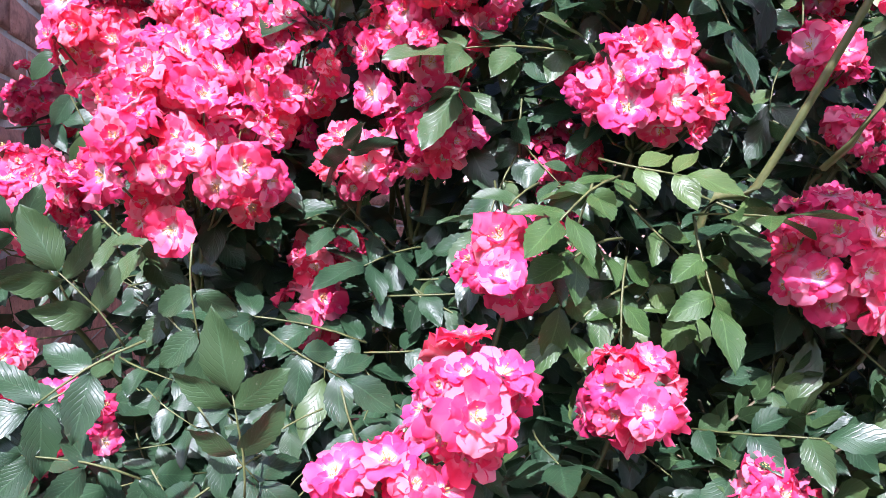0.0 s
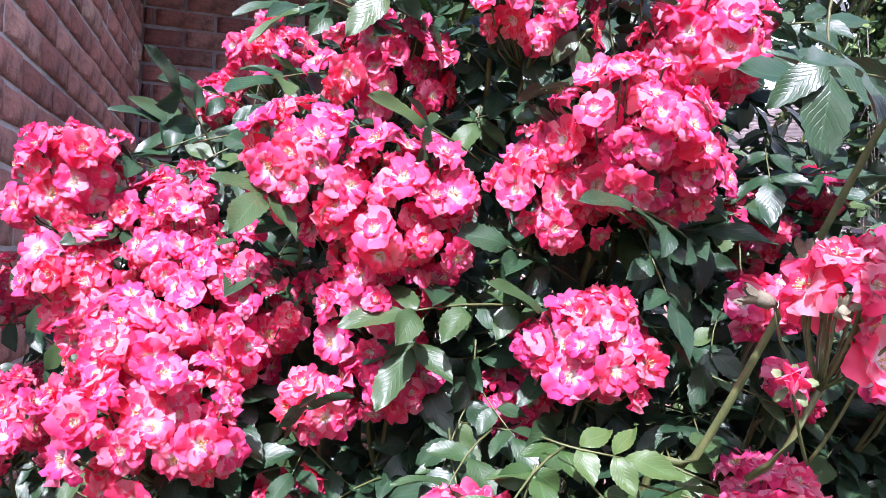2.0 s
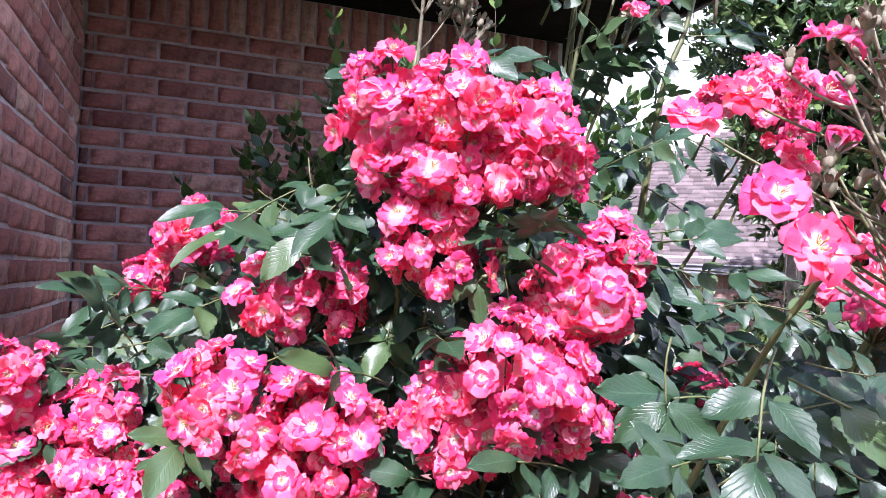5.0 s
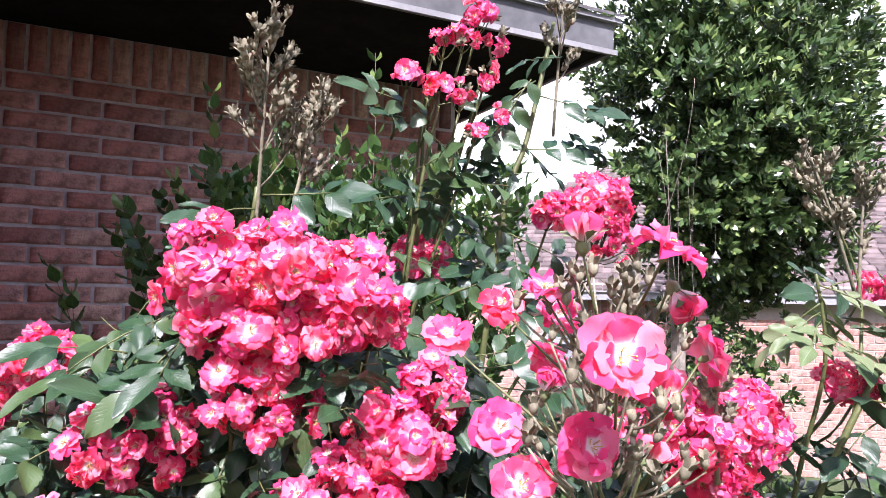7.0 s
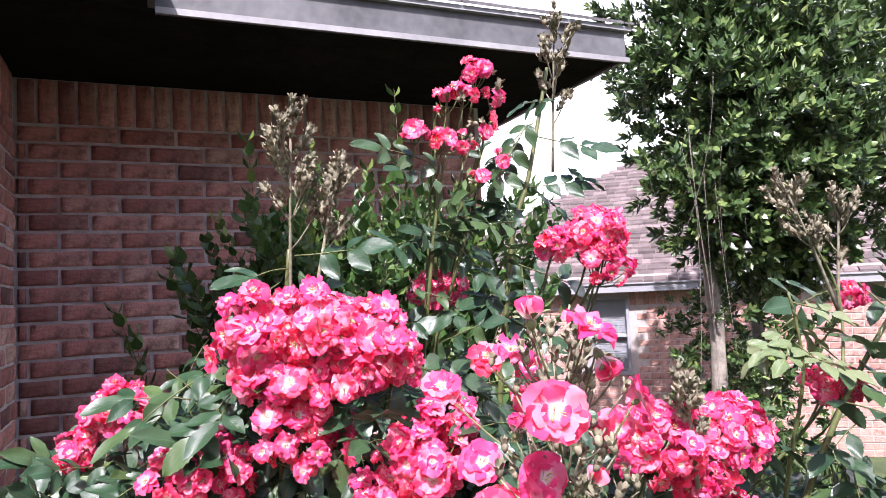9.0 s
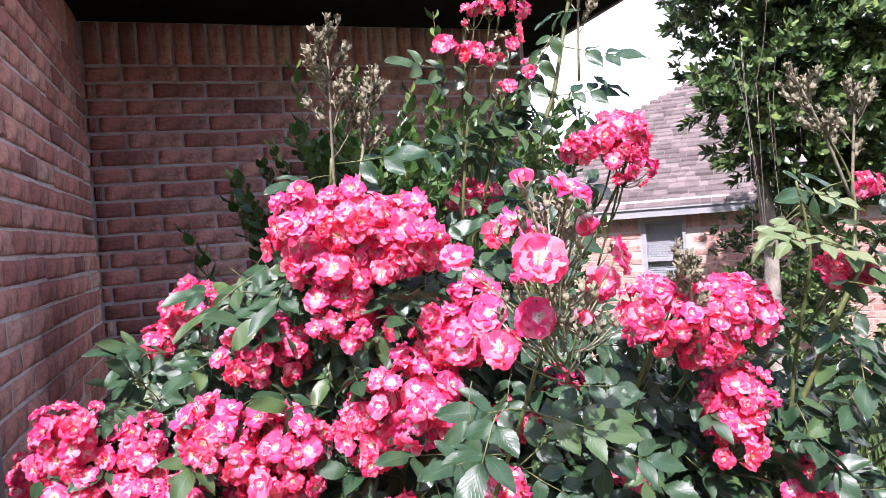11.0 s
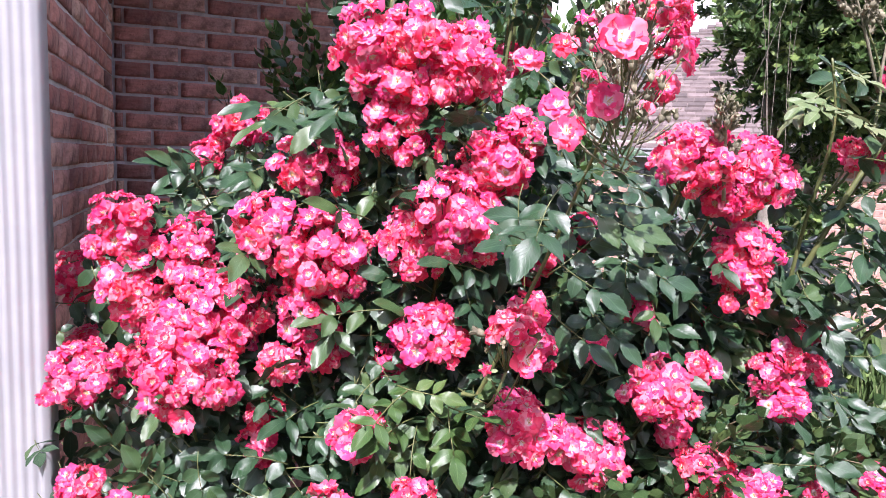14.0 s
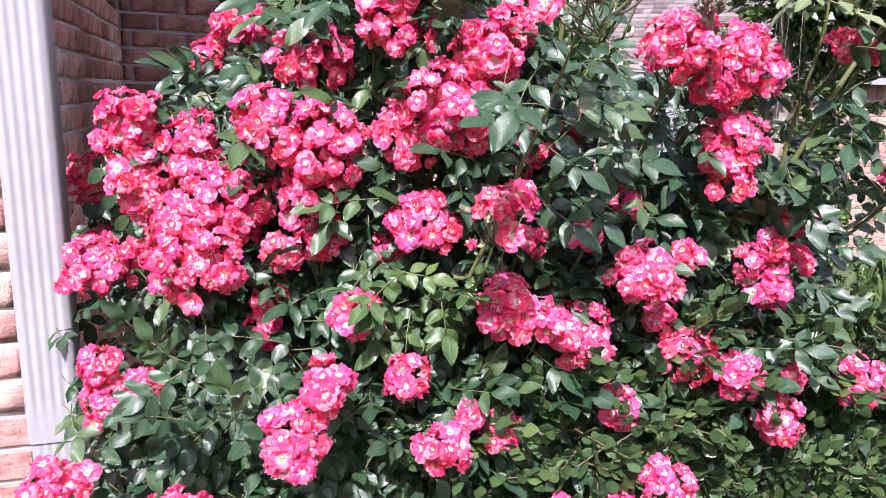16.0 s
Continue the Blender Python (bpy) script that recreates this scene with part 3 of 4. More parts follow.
# the front wing's roof edge, above the downspout
WING_X, WING_Y = 0.10, 0.48
s = Shape()
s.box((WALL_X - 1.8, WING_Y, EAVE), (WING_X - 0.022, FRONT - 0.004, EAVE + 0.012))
part("wing_soffit", s, SHADED_SOFFIT, roof, "", False)
s = Shape()
s.box((WALL_X - 1.8, WING_Y - 0.022, EAVE - 0.012), (WING_X, WING_Y - 0.002, EAVE + 0.120))
s.box((WING_X - 0.020, WING_Y, EAVE - 0.012), (WING_X, FRONT - 0.030, EAVE + 0.120))
part("wing_fascia", s, FASCIA, roof, "", False)
s = Shape()
s.grid([[(Vector((WALL_X - 1.8, WING_Y - 0.03, EAVE + 0.125)), 0, 0), (Vector((WING_X + 0.02, WING_Y - 0.03, EAVE + 0.125)), 1, 0)],
        [(Vector((WALL_X - 1.8, WING_Y + 2.3, EAVE + 1.25)), 0, 1), (Vector((WING_X - 2.2, WING_Y + 2.3, EAVE + 1.25)), 1, 1)]])
s.grid([[(Vector((WING_X + 0.02, WING_Y - 0.03, EAVE + 0.125)), 0, 0), (Vector((WING_X + 0.02, FRONT + 0.03, EAVE + 0.125)), 1, 0)],
        [(Vector((WING_X - 2.2, WING_Y + 2.3, EAVE + 1.25)), 0, 1), (Vector((WING_X - 2.2, FRONT + 2.3, EAVE + 1.25)), 1, 1)]])
part("wing_roof_deck", s, SHINGLE, roof, "", False)

# ---- downspout ----
spout = thing("downspout", "white ribbed metal downspout at the brick corner", "downspout", (-0.372, 1.040, 0.0))
W2, D2 = 0.049, 0.036


def spout_ring(ribbed, grow=0.0):
    """The outline of the pipe; its front is fluted."""
    w, d = W2 + grow, D2 + grow
    out = []
    for k in range(25):
        t = k / 24
        out.append((-w + 0.006 + (2 * w - 0.012) * t, -d - (0.0 if not ribbed else 0.0045 * (0.5 - 0.5 * math.cos(2 * math.pi * 5 * t)) - 0.0022)))
    out += [(w, -d + 0.007), (w, d - 0.007), (w - 0.006, d), (-w + 0.006, d), (-w, d - 0.007), (-w, -d + 0.007)]
    return out


def spout_pipe(levels):
    s = Shape()
    rows = []
    for z, ribbed, grow, dx, dy in levels:
        ring = spout_ring(ribbed, grow)
        rows.append([(Vector((x + dx, y + dy, z)), i / len(ring), z) for i, (x, y) in enumerate(ring + ring[:1])])
    s.grid(rows)
    return s


part("pipe", spout_pipe([(EAVE - 0.004, True, 0, 0, 0), (2.2, True, 0, 0, 0), (1.50, True, 0, 0.001, 0), (1.335, True, 0.0, 0, 0), (1.015, True, 0, 0, 0), (0.995, False, 0.0, 0, 0), (0.93, False, 0, 0, 0)]), WHITE, spout, "fluted white pipe")
part("lower_pipe", spout_pipe([(0.932, False, -0.004, 0, 0), (0.26, True, -0.004, 0, 0), (0.16, False, -0.004, 0.0, -0.02), (0.07, False, -0.004, 0, -0.11), (0.05, False, -0.004, 0, -0.20)]), WHITE, spout)
s = Shape()
s.box((-W2 - 0.02, -D2 - 0.004, 2.52), (W2 + 0.02, -D2 - 0.0015, 2.55))
part("strap", s, WHITE, spout, "flat white strap", False)

# ---- neighbour's house ----
house = thing("neighbour_house", "pale red brick house with a brown shingle hip roof", "house", (5.6, 6.7, -0.13), -39.7)
GUT = 2.08
FACE = -0.34                                             # the wall stands close under the gutter
WIN = (-0.66, -0.17, 1.02, 1.93)                          # window opening: x0, x1, z0, z1
s = Shape()
for lo, hi in (((-2.9, 0, 0), (WIN[0], 0.2, GUT + 0.1)), ((WIN[1], 0, 0), (12.0, 0.2, GUT + 0.1)), ((WIN[0], 0, 0), (WIN[1], 0.2, WIN[2])), ((WIN[0], 0, WIN[3]), (WIN[1], 0.2, GUT + 0.1)),
               ((-2.9, 0.2, 0), (-2.7, 9.0, GUT + 0.1)), ((-2.9, 9.0, 0), (12.0, 9.2, GUT + 0.1)), ((11.8, 0.2, 0), (12.0, 9.0, GUT + 0.1))):
    s.box(lo, hi)
nwall = part("wall", s, FAR_MORTAR, house, "", False, pose(0, FACE, 0))


def far_brick(length, height):
    s = Shape()
    s.box((0, 0, 0), (length, 0.04, height), 0, 0.003)
    return s.mesh("brick", FAR_BRICK, smooth=False)


FAR_LONG, FAR_STAND = far_brick(0.222, 0.066), far_brick(0.066, 0.20)
rest = Shape()
for c in range(1, 26):
    z = 0.0762 * c - 0.02
    x = -2.9 + (0.117 if c % 2 else 0)
    while x < 7.5:
        inside = WIN[2] - 0.03 < z < WIN[3] and x + 0.222 > WIN[0] and x < WIN[1]
        if z < 1.80 and not inside:
            if z > 0.75 and -0.2 < x < 2.6:
                part("brick", FAR_LONG, None, nwall, m=pose(x, -0.006, z))
            else:
                rest.box((x, -0.006, z), (x + 0.222, 0.03, z + 0.066), 0, 0.003)
        x += 0.2345
for k in range(60):
    x = -2.9 + 0.0762 * k
    if not WIN[0] - 0.05 < x < WIN[1]:
        if -0.2 < x < 2.6:
            part("brick", FAR_STAND, None, nwall, m=pose(x, -0.006, 1.826))
        else:
            rest.box((x, -0.006, 1.826), (x + 0.066, 0.03, 2.026), 0, 0.003)
tagged(part("distant_brickwork", rest, FAR_BRICK, nwall, "", False), kind="stuff")
window = thing("window", "", "")
window.parent = house
window.matrix_basis = pose(0, FACE, 0)
window.name = "window"
s = Shape()
for lo, hi in (((WIN[0], -0.02, WIN[2]), (WIN[0] + 0.05, 0.1, WIN[3])), ((WIN[1] - 0.035, -0.02, WIN[2]), (WIN[1], 0.1, WIN[3])), ((WIN[0] + 0.05, -0.02, WIN[3] - 0.03), (WIN[1] - 0.035, 0.1, WIN[3])), ((WIN[0] + 0.05, -0.02, WIN[2]), (WIN[1] - 0.035, 0.1, WIN[2] + 0.04)), ((WIN[0] + 0.05, 0.0, 1.455), (WIN[1] - 0.035, 0.06, 1.49))):
    s.box(lo, hi)
part("window_frame", s, WHITE, window, "white window frame", False)
s = Shape()
s.box((WIN[0] + 0.05, 0.03, WIN[2] + 0.04), (WIN[1] - 0.035, 0.034, WIN[3] - 0.03))
part("pane", s, GLASS, window, "dark glass", False)
s = Shape()
for k in range(30):
    z = WIN[2] + 0.05 + 0.0275 * k
    s.box((WIN[0] + 0.05, 0.06, z), (WIN[1] - 0.035, 0.075, z + 0.020))
s.box((WIN[0] + 0.05, 0.09, WIN[2]), (WIN[1] - 0.035, 0.1, WIN[3]))
part("blind", s, BLIND, window, "closed grey slatted blind", False)
s = Shape()
s.box((-3.3, -0.52, GUT - 0.10), (12.4, -0.42, GUT))
s.box((-3.3, -0.54, GUT - 0.012), (12.4, -0.40, GUT + 0.006))
s.box((-3.4, -0.42, GUT - 0.08), (-3.3, 9.4, GUT))
part("gutter", s, WHITE, house, "white painted gutter", False)
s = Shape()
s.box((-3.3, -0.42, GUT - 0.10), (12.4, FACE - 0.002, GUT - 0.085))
part("soffit", s, SHADED_SOFFIT, house, "", False)
nroof = Shape()
SLOPE = 0.60
for k in range(44):
    d = -0.45 + 0.135 * k * 0.857
    z = GUT + SLOPE * (d + 0.45)
    x = -3.35 + (d + 0.45)
    while x < 9.0:
        w = R(0.10, 0.24)
        lift = R(0.018, 0.042)
        nroof.grid([[(Vector((a, d + e, z + f)), 0, 0) for a in (x, x + w - 0.012)] for e, f in ((0, 0.0), (0, lift), (0.135, SLOPE * 0.135 + 0.004))])
        x += w
tagged(part("shingles", nroof, FAR_SHINGLE, house, "sunlit brown asphalt shingles", False), kind="stuff")
s = Shape()
s.grid([[(Vector((-3.38, -0.47, GUT - 0.01)), 0, 0), (Vector((12.4, -0.47, GUT - 0.01)), 1, 0)], [(Vector((1.75, 4.66, GUT + 3.06)), 0, 1), (Vector((7.3, 4.66, GUT + 3.06)), 1, 1)]])
s.grid([[(Vector((-3.38, 9.8, GUT - 0.01)), 0, 0), (Vector((-3.38, -0.47, GUT - 0.01)), 1, 0)], [(Vector((1.75, 4.67, GUT + 3.06)), 0, 1), (Vector((1.75, 4.66, GUT + 3.06)), 1, 1)]])
part("roof", s, FAR_SHINGLE, house, "", False)

# ---- rose bush ----
bush = thing("rose_bush", "large rose bush full of pink clustered blooms and dark leaves", "rose bush", (0.35, 1.05, 0.03))
BASE = Vector((0.35, 1.05, 0.03))
HEADS = []                                               # every flower head: centre and radius


def at_bush(m):
    return Matrix.Translation(-BASE) @ m


def cane(points, thick, label="", material=CANE):
    s = Shape()
    pts = []
    pv = [Vector(p) for p in points]
    for i in range(len(pv) - 1):
        a, b, c, d = pv[max(i - 1, 0)], pv[i], pv[i + 1], pv[min(i + 2, len(pv) - 1)]
        for k in range(5):
            t = k / 5
            pts.append(0.5 * (2 * b + (c - a) * t + (2 * a - 5 * b + 4 * c - d) * t * t + (3 * b - a - 3 * c + d) * t ** 3))
    pts.append(pv[-1])
    s.tube([p - BASE for p in pts], [thick * (1 - 0.55 * i / (len(pts) - 1)) for i in range(len(pts))], 6)
    r = random.Random(len(pts))
    for k in range(2, len(pts) - 2, 2):
        d = (pts[k + 1] - pts[k]).orthogonal().normalized()
        d = Matrix.Rotation(r.uniform(0, 6.28), 3, (pts[k + 1] - pts[k]).normalized()) @ d
        p = pts[k] - BASE
        s.tube((p + d * thick * 0.6, p + d * (thick + 0.0045) - Vector((0, 0, 0.0015))), (0.0017, 0.0003), 4)
    return part("cane", s, material, bush, label)


def head(x, y, z, r, count=None, face=(-0.12, -0.75, 0.62), pale=False, spent=0.0, buds=0.0, spread=1.0, grow=1.0):
    """A cluster of blooms whose front lies at (x, y, z)."""
    face = Vector(face).normalized()
    r *= 0.94
    centre = Vector((x, y, z)) - face * r * 0.55
    HEADS.append((centre, r))
    n = count or max(3, int(round(3.1 * (r / 0.0185) ** 2)))
    squash = Vector((R(0.85, 1.15), R(0.85, 1.1), R(0.85, 1.15)))
    root = centre - face * r * 0.9 - Vector((0, 0, 0.45 * r))
    stems = Shape()
    stems.tube(bend(root - Vector((0, -0.06, 0.07)), root, 0.01, 3), (0.0026, 0.0025, 0.0024, 0.0022), 5)
    truss = part("flower_truss", stems, CANE, bush)
    blooms = []
    golden = math.pi * (3 - math.sqrt(5))
    side = face.orthogonal().normalized()
    other = face.cross(side)
    spin = R(0, 6.28)
    stalks = Shape()
    for k in range(n):
        c = 1 - 1.45 * (k + 0.5) / n                      # from the front round to the flanks
        w = golden * k + spin + R(-0.25, 0.25)
        ring = math.sqrt(max(0, 1 - c * c))
        out = face * c + (side * math.cos(w) + other * math.sin(w)) * ring
        q = centre + Vector((out.x * squash.x, out.y * squash.y, out.z * squash.z)) * (r - 0.004) * (R(0.80, 1.22) if k % 3 else R(0.58, 0.85)) * spread
        way = (out + face * R(0.0, 0.6) + Vector((R(-0.5, 0.4), R(-0.6, 0.2), R(-0.35, 0.55)))).normalized()
        size = R(0.60, 1.06) * grow
        roll = Matrix.Rotation(R(0, 6.28), 4, "Z")
        quat = way.to_track_quat("Z", "Y").to_matrix().to_4x4()
        pick = R(0, 1)
        if pick < spent:
            me, size, name = rng.choice(SPENT), R(0.9, 1.3), "spent_bloom"
        elif pick < spent + buds:
            me, size, name = rng.choice(BUDS), R(0.8, 1.15), "bud"
        else:
            me, name = rng.choice(FLOWERS), "flower"
        part(name, me, None, truss, m=at_bush(Matrix.Translation(q) @ quat @ roll @ Matrix.Scale(size, 4)))
        stalks.tube(bend(root, q - way * 0.006, 0.0, 3, (out - face) * r * 0.12), (0.0014, 0.0011, 0.0010, 0.0010), 4)
    base = len(stems.v)
    both = Shape()
    shift = Matrix.Translation(-BASE)
    both.put(stems, shift)
    both.put(stalks, shift)
    old = truss.data
    truss.data = both.mesh("flower_truss", CANE)
    bpy.data.meshes.remove(old)
    return truss


# heads on the flank towards the downspout: x, y, z, radius
for row in ((-0.19, 0.887, 1.589, 0.062), (-0.172, 0.886, 1.493, 0.058), (-0.160, 0.89, 1.445, 0.045), (-0.088, 0.883, 1.549, 0.052),
            (-0.018, 0.788, 1.466, 0.066), (-0.072, 0.83, 1.505, 0.048), (-0.084, 0.722, 1.369, 0.068), (-0.105, 0.76, 1.425, 0.048), (-0.264, 0.925, 1.329, 0.065),
            (-0.183, 0.946, 1.342, 0.028), (-0.051, 1.035, 1.705, 0.034), (0.012, 1.015, 1.775, 0.052), (-0.02, 0.81, 1.42, 0.05)):
    head(*row)
# the middle of the bush
for row in ((0.035, 0.727, 1.602, 0.056), (0.136, 0.708, 1.566, 0.074), (0.111, 0.741, 1.483, 0.056), (0.127, 0.736, 1.40, 0.043), (0.065, 0.756, 1.368, 0.034),
            (0.12, 0.770, 1.713, 0.062), (0.257, 0.668, 1.593, 0.060), (0.314, 0.617, 1.643, 0.064), (0.352, 0.63, 1.605, 0.050), (0.386, 0.632, 1.725, 0.062),
            (0.415, 0.69, 1.70, 0.05), (0.36, 0.66, 1.675, 0.050), (0.30, 0.665, 1.60, 0.058), (0.44, 0.66, 1.765, 0.042), (0.288, 0.628, 1.449, 0.056), (0.254, 0.726, 1.374, 0.046), (0.25, 0.66, 1.435, 0.03), (0.085, 0.75, 1.545, 0.04)):
    head(*row)
# the great dome on top
for row in ((0.19, 0.677, 1.896, 0.058), (0.255, 0.66, 1.906, 0.059), (0.324, 0.645, 1.876, 0.063), (0.22, 0.675, 1.845, 0.054), (0.244, 0.687, 1.77, 0.060), (0.285, 0.66, 1.845, 0.052), (0.36, 0.66, 1.85, 0.043)):
    head(*row)
# low on the bush
for row in ((0.021, 0.775, 1.271, 0.020), (0.062, 0.78, 1.280, 0.012), (0.03, 0.77, 1.230, 0.030), (0.162, 0.603, 1.296, 0.046), (0.099, 0.514, 1.213, 0.042), (0.050, 0.49, 1.142, 0.058),
            (0.231, 0.546, 1.203, 0.038), (-0.249, 0.784, 1.171, 0.034), (-0.236, 0.782, 1.109, 0.048), (-0.19, 0.775, 1.125, 0.04), (-0.305, 0.64, 1.03, 0.052), (-0.13, 0.60, 0.975, 0.055),
            (0.29, 0.50, 1.10, 0.038), (0.396, 0.533, 1.099, 0.040), (0.335, 0.52, 1.135, 0.026)):
    head(*row)
# the flank towards the lawn
for row in ((0.405, 0.540, 1.315, 0.056), (0.535, 0.535, 1.265, 0.058), (0.46, 0.53, 1.285, 0.034), (0.637, 0.505, 1.366, 0.056), (0.74, 0.55, 1.385, 0.028), (0.711, 0.567, 1.256, 0.033), (0.760, 0.528, 1.206, 0.056),
            (0.935, 0.545, 1.310, 0.042), (0.89, 0.56, 1.36, 0.034), (0.93, 0.55, 1.39, 0.030), (1.00, 0.56, 1.36, 0.030), (0.815, 0.54, 1.585, 0.060), (0.80, 0.53, 1.535, 0.05), (0.66, 0.493, 1.735, 0.056), (0.775, 0.52, 1.725, 0.060), (0.865, 0.56, 1.705, 0.045), (0.72, 0.51, 1.68, 0.04), (0.842, 0.490, 1.167, 0.042)):
    head(*row)
for row in ((0.980, 0.522, 1.160, 0.034), (0.990, 0.535, 1.045, 0.048), (1.168, 0.530, 1.112, 0.058), (0.631, 0.545, 1.106, 0.038), (0.66, 0.42, 1.02, 0.048), (0.58, 0.46, 0.975, 0.034), (0.50, 0.47, 0.965, 0.028),
            (1.064, 0.578, 1.754, 0.030), (1.16, 0.60, 1.90, 0.026), (1.20, 0.55, 1.50, 0.03), (1.13, 0.59, 1.745, 0.030), (1.05, 0.62, 1.42, 0.034), (0.66, 0.62, 1.47, 0.032), (0.55, 0.56, 1.42, 0.026), (0.985, 0.60, 1.43, 0.03)):
    head(*row)
# heads behind and above
for row in ((0.60, 1.07, 1.95, 0.052), (0.815, 0.832, 2.035, 0.058), (0.835, 0.83, 1.985, 0.048), (0.735, 0.85, 2.01, 0.030), (0.85, 0.84, 2.03, 0.040)):
    head(*row)
for row in ((0.630, 0.92, 2.345, 0.030, 7), (0.572, 0.93, 2.290, 0.026, 5), (0.602, 0.92, 2.297, 0.022, 4), (0.665, 0.92, 2.300, 0.026, 5), (0.508, 0.93, 2.225, 0.022, 4), (0.560, 0.93, 2.215, 0.022, 4),
            (0.600, 0.92, 2.200, 0.024, 5), (0.642, 0.92, 2.237, 0.022, 4), (0.675, 0.92, 2.172, 0.016, 3), (0.625, 0.92, 2.137, 0.016, 3)):
    head(*row, (-0.1, -0.6, 0.8), spent=0.2, buds=0.12, spread=1.15, grow=0.85)
for row in ((0.45, 0.62, 1.475, 0.030), (0.46, 0.60, 1.405, 0.028), (0.50, 0.70, 1.55, 0.04), (0.60, 0.72, 1.60, 0.035), (0.62, 0.68, 1.38, 0.025), (0.85, 0.68, 1.45, 0.032), (-0.31, 1.22, 1.45, 0.05), (-0.30, 1.20, 1.30, 0.045)):
    head(*row)
head(0.322, 0.416, 1.505, 0.044, 14, (0, -0.3, 1.0), spent=0.45)


def single(x, y, z, way, size=1.0, kind=0, root=None):
    """One bloom, bud or spent head on its own stalk, out of the tall near spray."""
    way = Vector(way).normalized()
    q = Vector((x, y, z))
    root = Vector(root) if root else Vector((0.385, 0.29, max(1.70, z - R(0.05, 0.09))))
    s = Shape()
    s.tube([p - BASE for p in bend(root, q - way * 0.006, 0.004, 5)], (0.0013, 0.0012, 0.0011, 0.0010, 0.0009, 0.0008), 5)
    stalk = part("flower_stalk", s, SEPAL if kind == 2 else CANE, bush)
    me, name = ((rng.choice(FLOWERS), "flower"), (rng.choice(BUDS), "bud"), (rng.choice(SPENT), "spent_bloom"), (rng.choice(BROAD), "flower"))[kind]
    part(name, me, None, stalk, m=at_bush(Matrix.Translation(q) @ way.to_track_quat("Z", "Y").to_matrix().to_4x4() @ Matrix.Rotation(R(0, 6), 4, "Z") @ Matrix.Scale(size, 4)))


# blooms of the near spray: place, way, size, kind
for row in (((0.338, 0.214, 1.821), (-0.35, -1, 0.15), 1.08, 3), ((0.351, 0.257, 1.762), (-0.2, -1, 0.3), 0.93, 3), ((0.440, 0.281, 1.786), (0.1, -1, 0.1), 0.95, 0), ((0.371, 0.213, 1.880), (0.3, -0.5, 0.9), 1.05, 0),
            ((0.445, 0.252, 1.814), (0.9, -0.5, 0.3), 0.95, 3), ((0.324, 0.399, 1.822), (-0.2, -0.6, 0.8), 0.90, 3), ((0.362, 0.322, 1.857), (-0.2, -0.5, 0.9), 0.90, 0), ((0.378, 0.406, 1.845), (-0.4, -0.6, 0.7), 0.88, 0),
            ((0.331, 0.330, 1.762), (-0.4, -0.7, 0.5), 0.90, 3), ((0.329, 0.300, 1.730), (-0.3, -0.8, 0.5), 0.96, 0), ((0.398, 0.357, 1.838), (0.0, -0.8, 0.5), 0.80, 0), ((0.42, 0.40, 1.80), (0.0, -0.9, 0.4), 0.85, 0),
            ((0.352, 0.267, 1.886), (-0.1, -0.2, 1), 1.45, 1), ((0.388, 0.225, 1.856), (0.2, -0.5, -0.8), 1.35, 1), ((0.360, 0.317, 1.787), (0.1, -0.3, 0.9), 1.2, 1), ((0.396, 0.257, 1.750), (0.3, -0.4, 0.8), 1.2, 1)):
    x, y, z = row[0]
    single(x - 0.006, y + 0.006, z + 0.010, *row[1:])
single(0.341, 0.411, 1.449, (0, -1, 0.2), 0.95, 3, (0.33, 0.45, 1.38))
single(0.29, 0.42, 1.435, (-0.5, -0.6, 0.4), 1.1, 1, (0.33, 0.45, 1.38))
for k in range(80):
    a, d = R(0, 6.28), R(0.15, 1)
    x, y, z = 0.385 + 0.062 * math.cos(a) * d, 0.305 + 0.075 * math.sin(a) * d, R(1.75, 1.885)
    single(x, y, z, (R(-0.5, 0.5), R(-0.6, 0.3), 1), R(0.65, 0.95), 2, (0.385 + 0.4 * (x - 0.385), 0.30 + 0.4 * (y - 0.30), z - R(0.02, 0.05)))


def spent_spray(root, tip, count, reach):
    """A dry, much-forked spray of faded heads."""
    s = Shape()
    root, tip = Vector(root), Vector(tip)
    main = bend(root, tip, -0.01, 6)
    s.tube([p - BASE for p in main], [0.0032 - 0.0002 * k for k in range(7)], 5)
    ends = []
    up = (tip - root).normalized()
    for k in range(count + 1):
        t = 0.40 + 0.60 * k / count
        a = main[min(6, int(round(t * 6)))]
        w = 2.4 * k + R(-0.5, 0.5)
        out = (up + Vector((math.cos(w), math.sin(w), 0.2)) * (0.75 if k < count else 0.05)).normalized()
        b = a + out * reach * (R(0.55, 0.95) * (1.15 - 0.55 * t) if k < count else 0.25)
        s.tube([p - BASE for p in bend(a, b, 0.004, 3)], (0.0019, 0.0016, 0.0014, 0.0012), 4)
        for j in range(rng.choice((8, 9, 11))):
            c = b + out * R(-0.022, 0.020) + Vector((R(-1, 1), R(-1, 1), R(-0.5, 0.8))) * 0.010
            s.tube((b - out * 0.018 - BASE, c - BASE), (0.0009, 0.0007), 4)
            ends.append((c, (out + Vector((R(-0.6, 0.6), R(-0.6, 0.6), 0.3))).normalized()))
    spray = part("spent_spray", s, SEPAL, bush, "dry brown spray of faded rose heads")
    for c, way in ends:
        part("spent_bloom", rng.choice(SPENT), None, spray, m=at_bush(Matrix.Translation(c + way * 0.004) @ way.to_track_quat("Z", "Y").to_matrix().to_4x4() @ Matrix.Scale(R(0.8, 1.2), 4)))


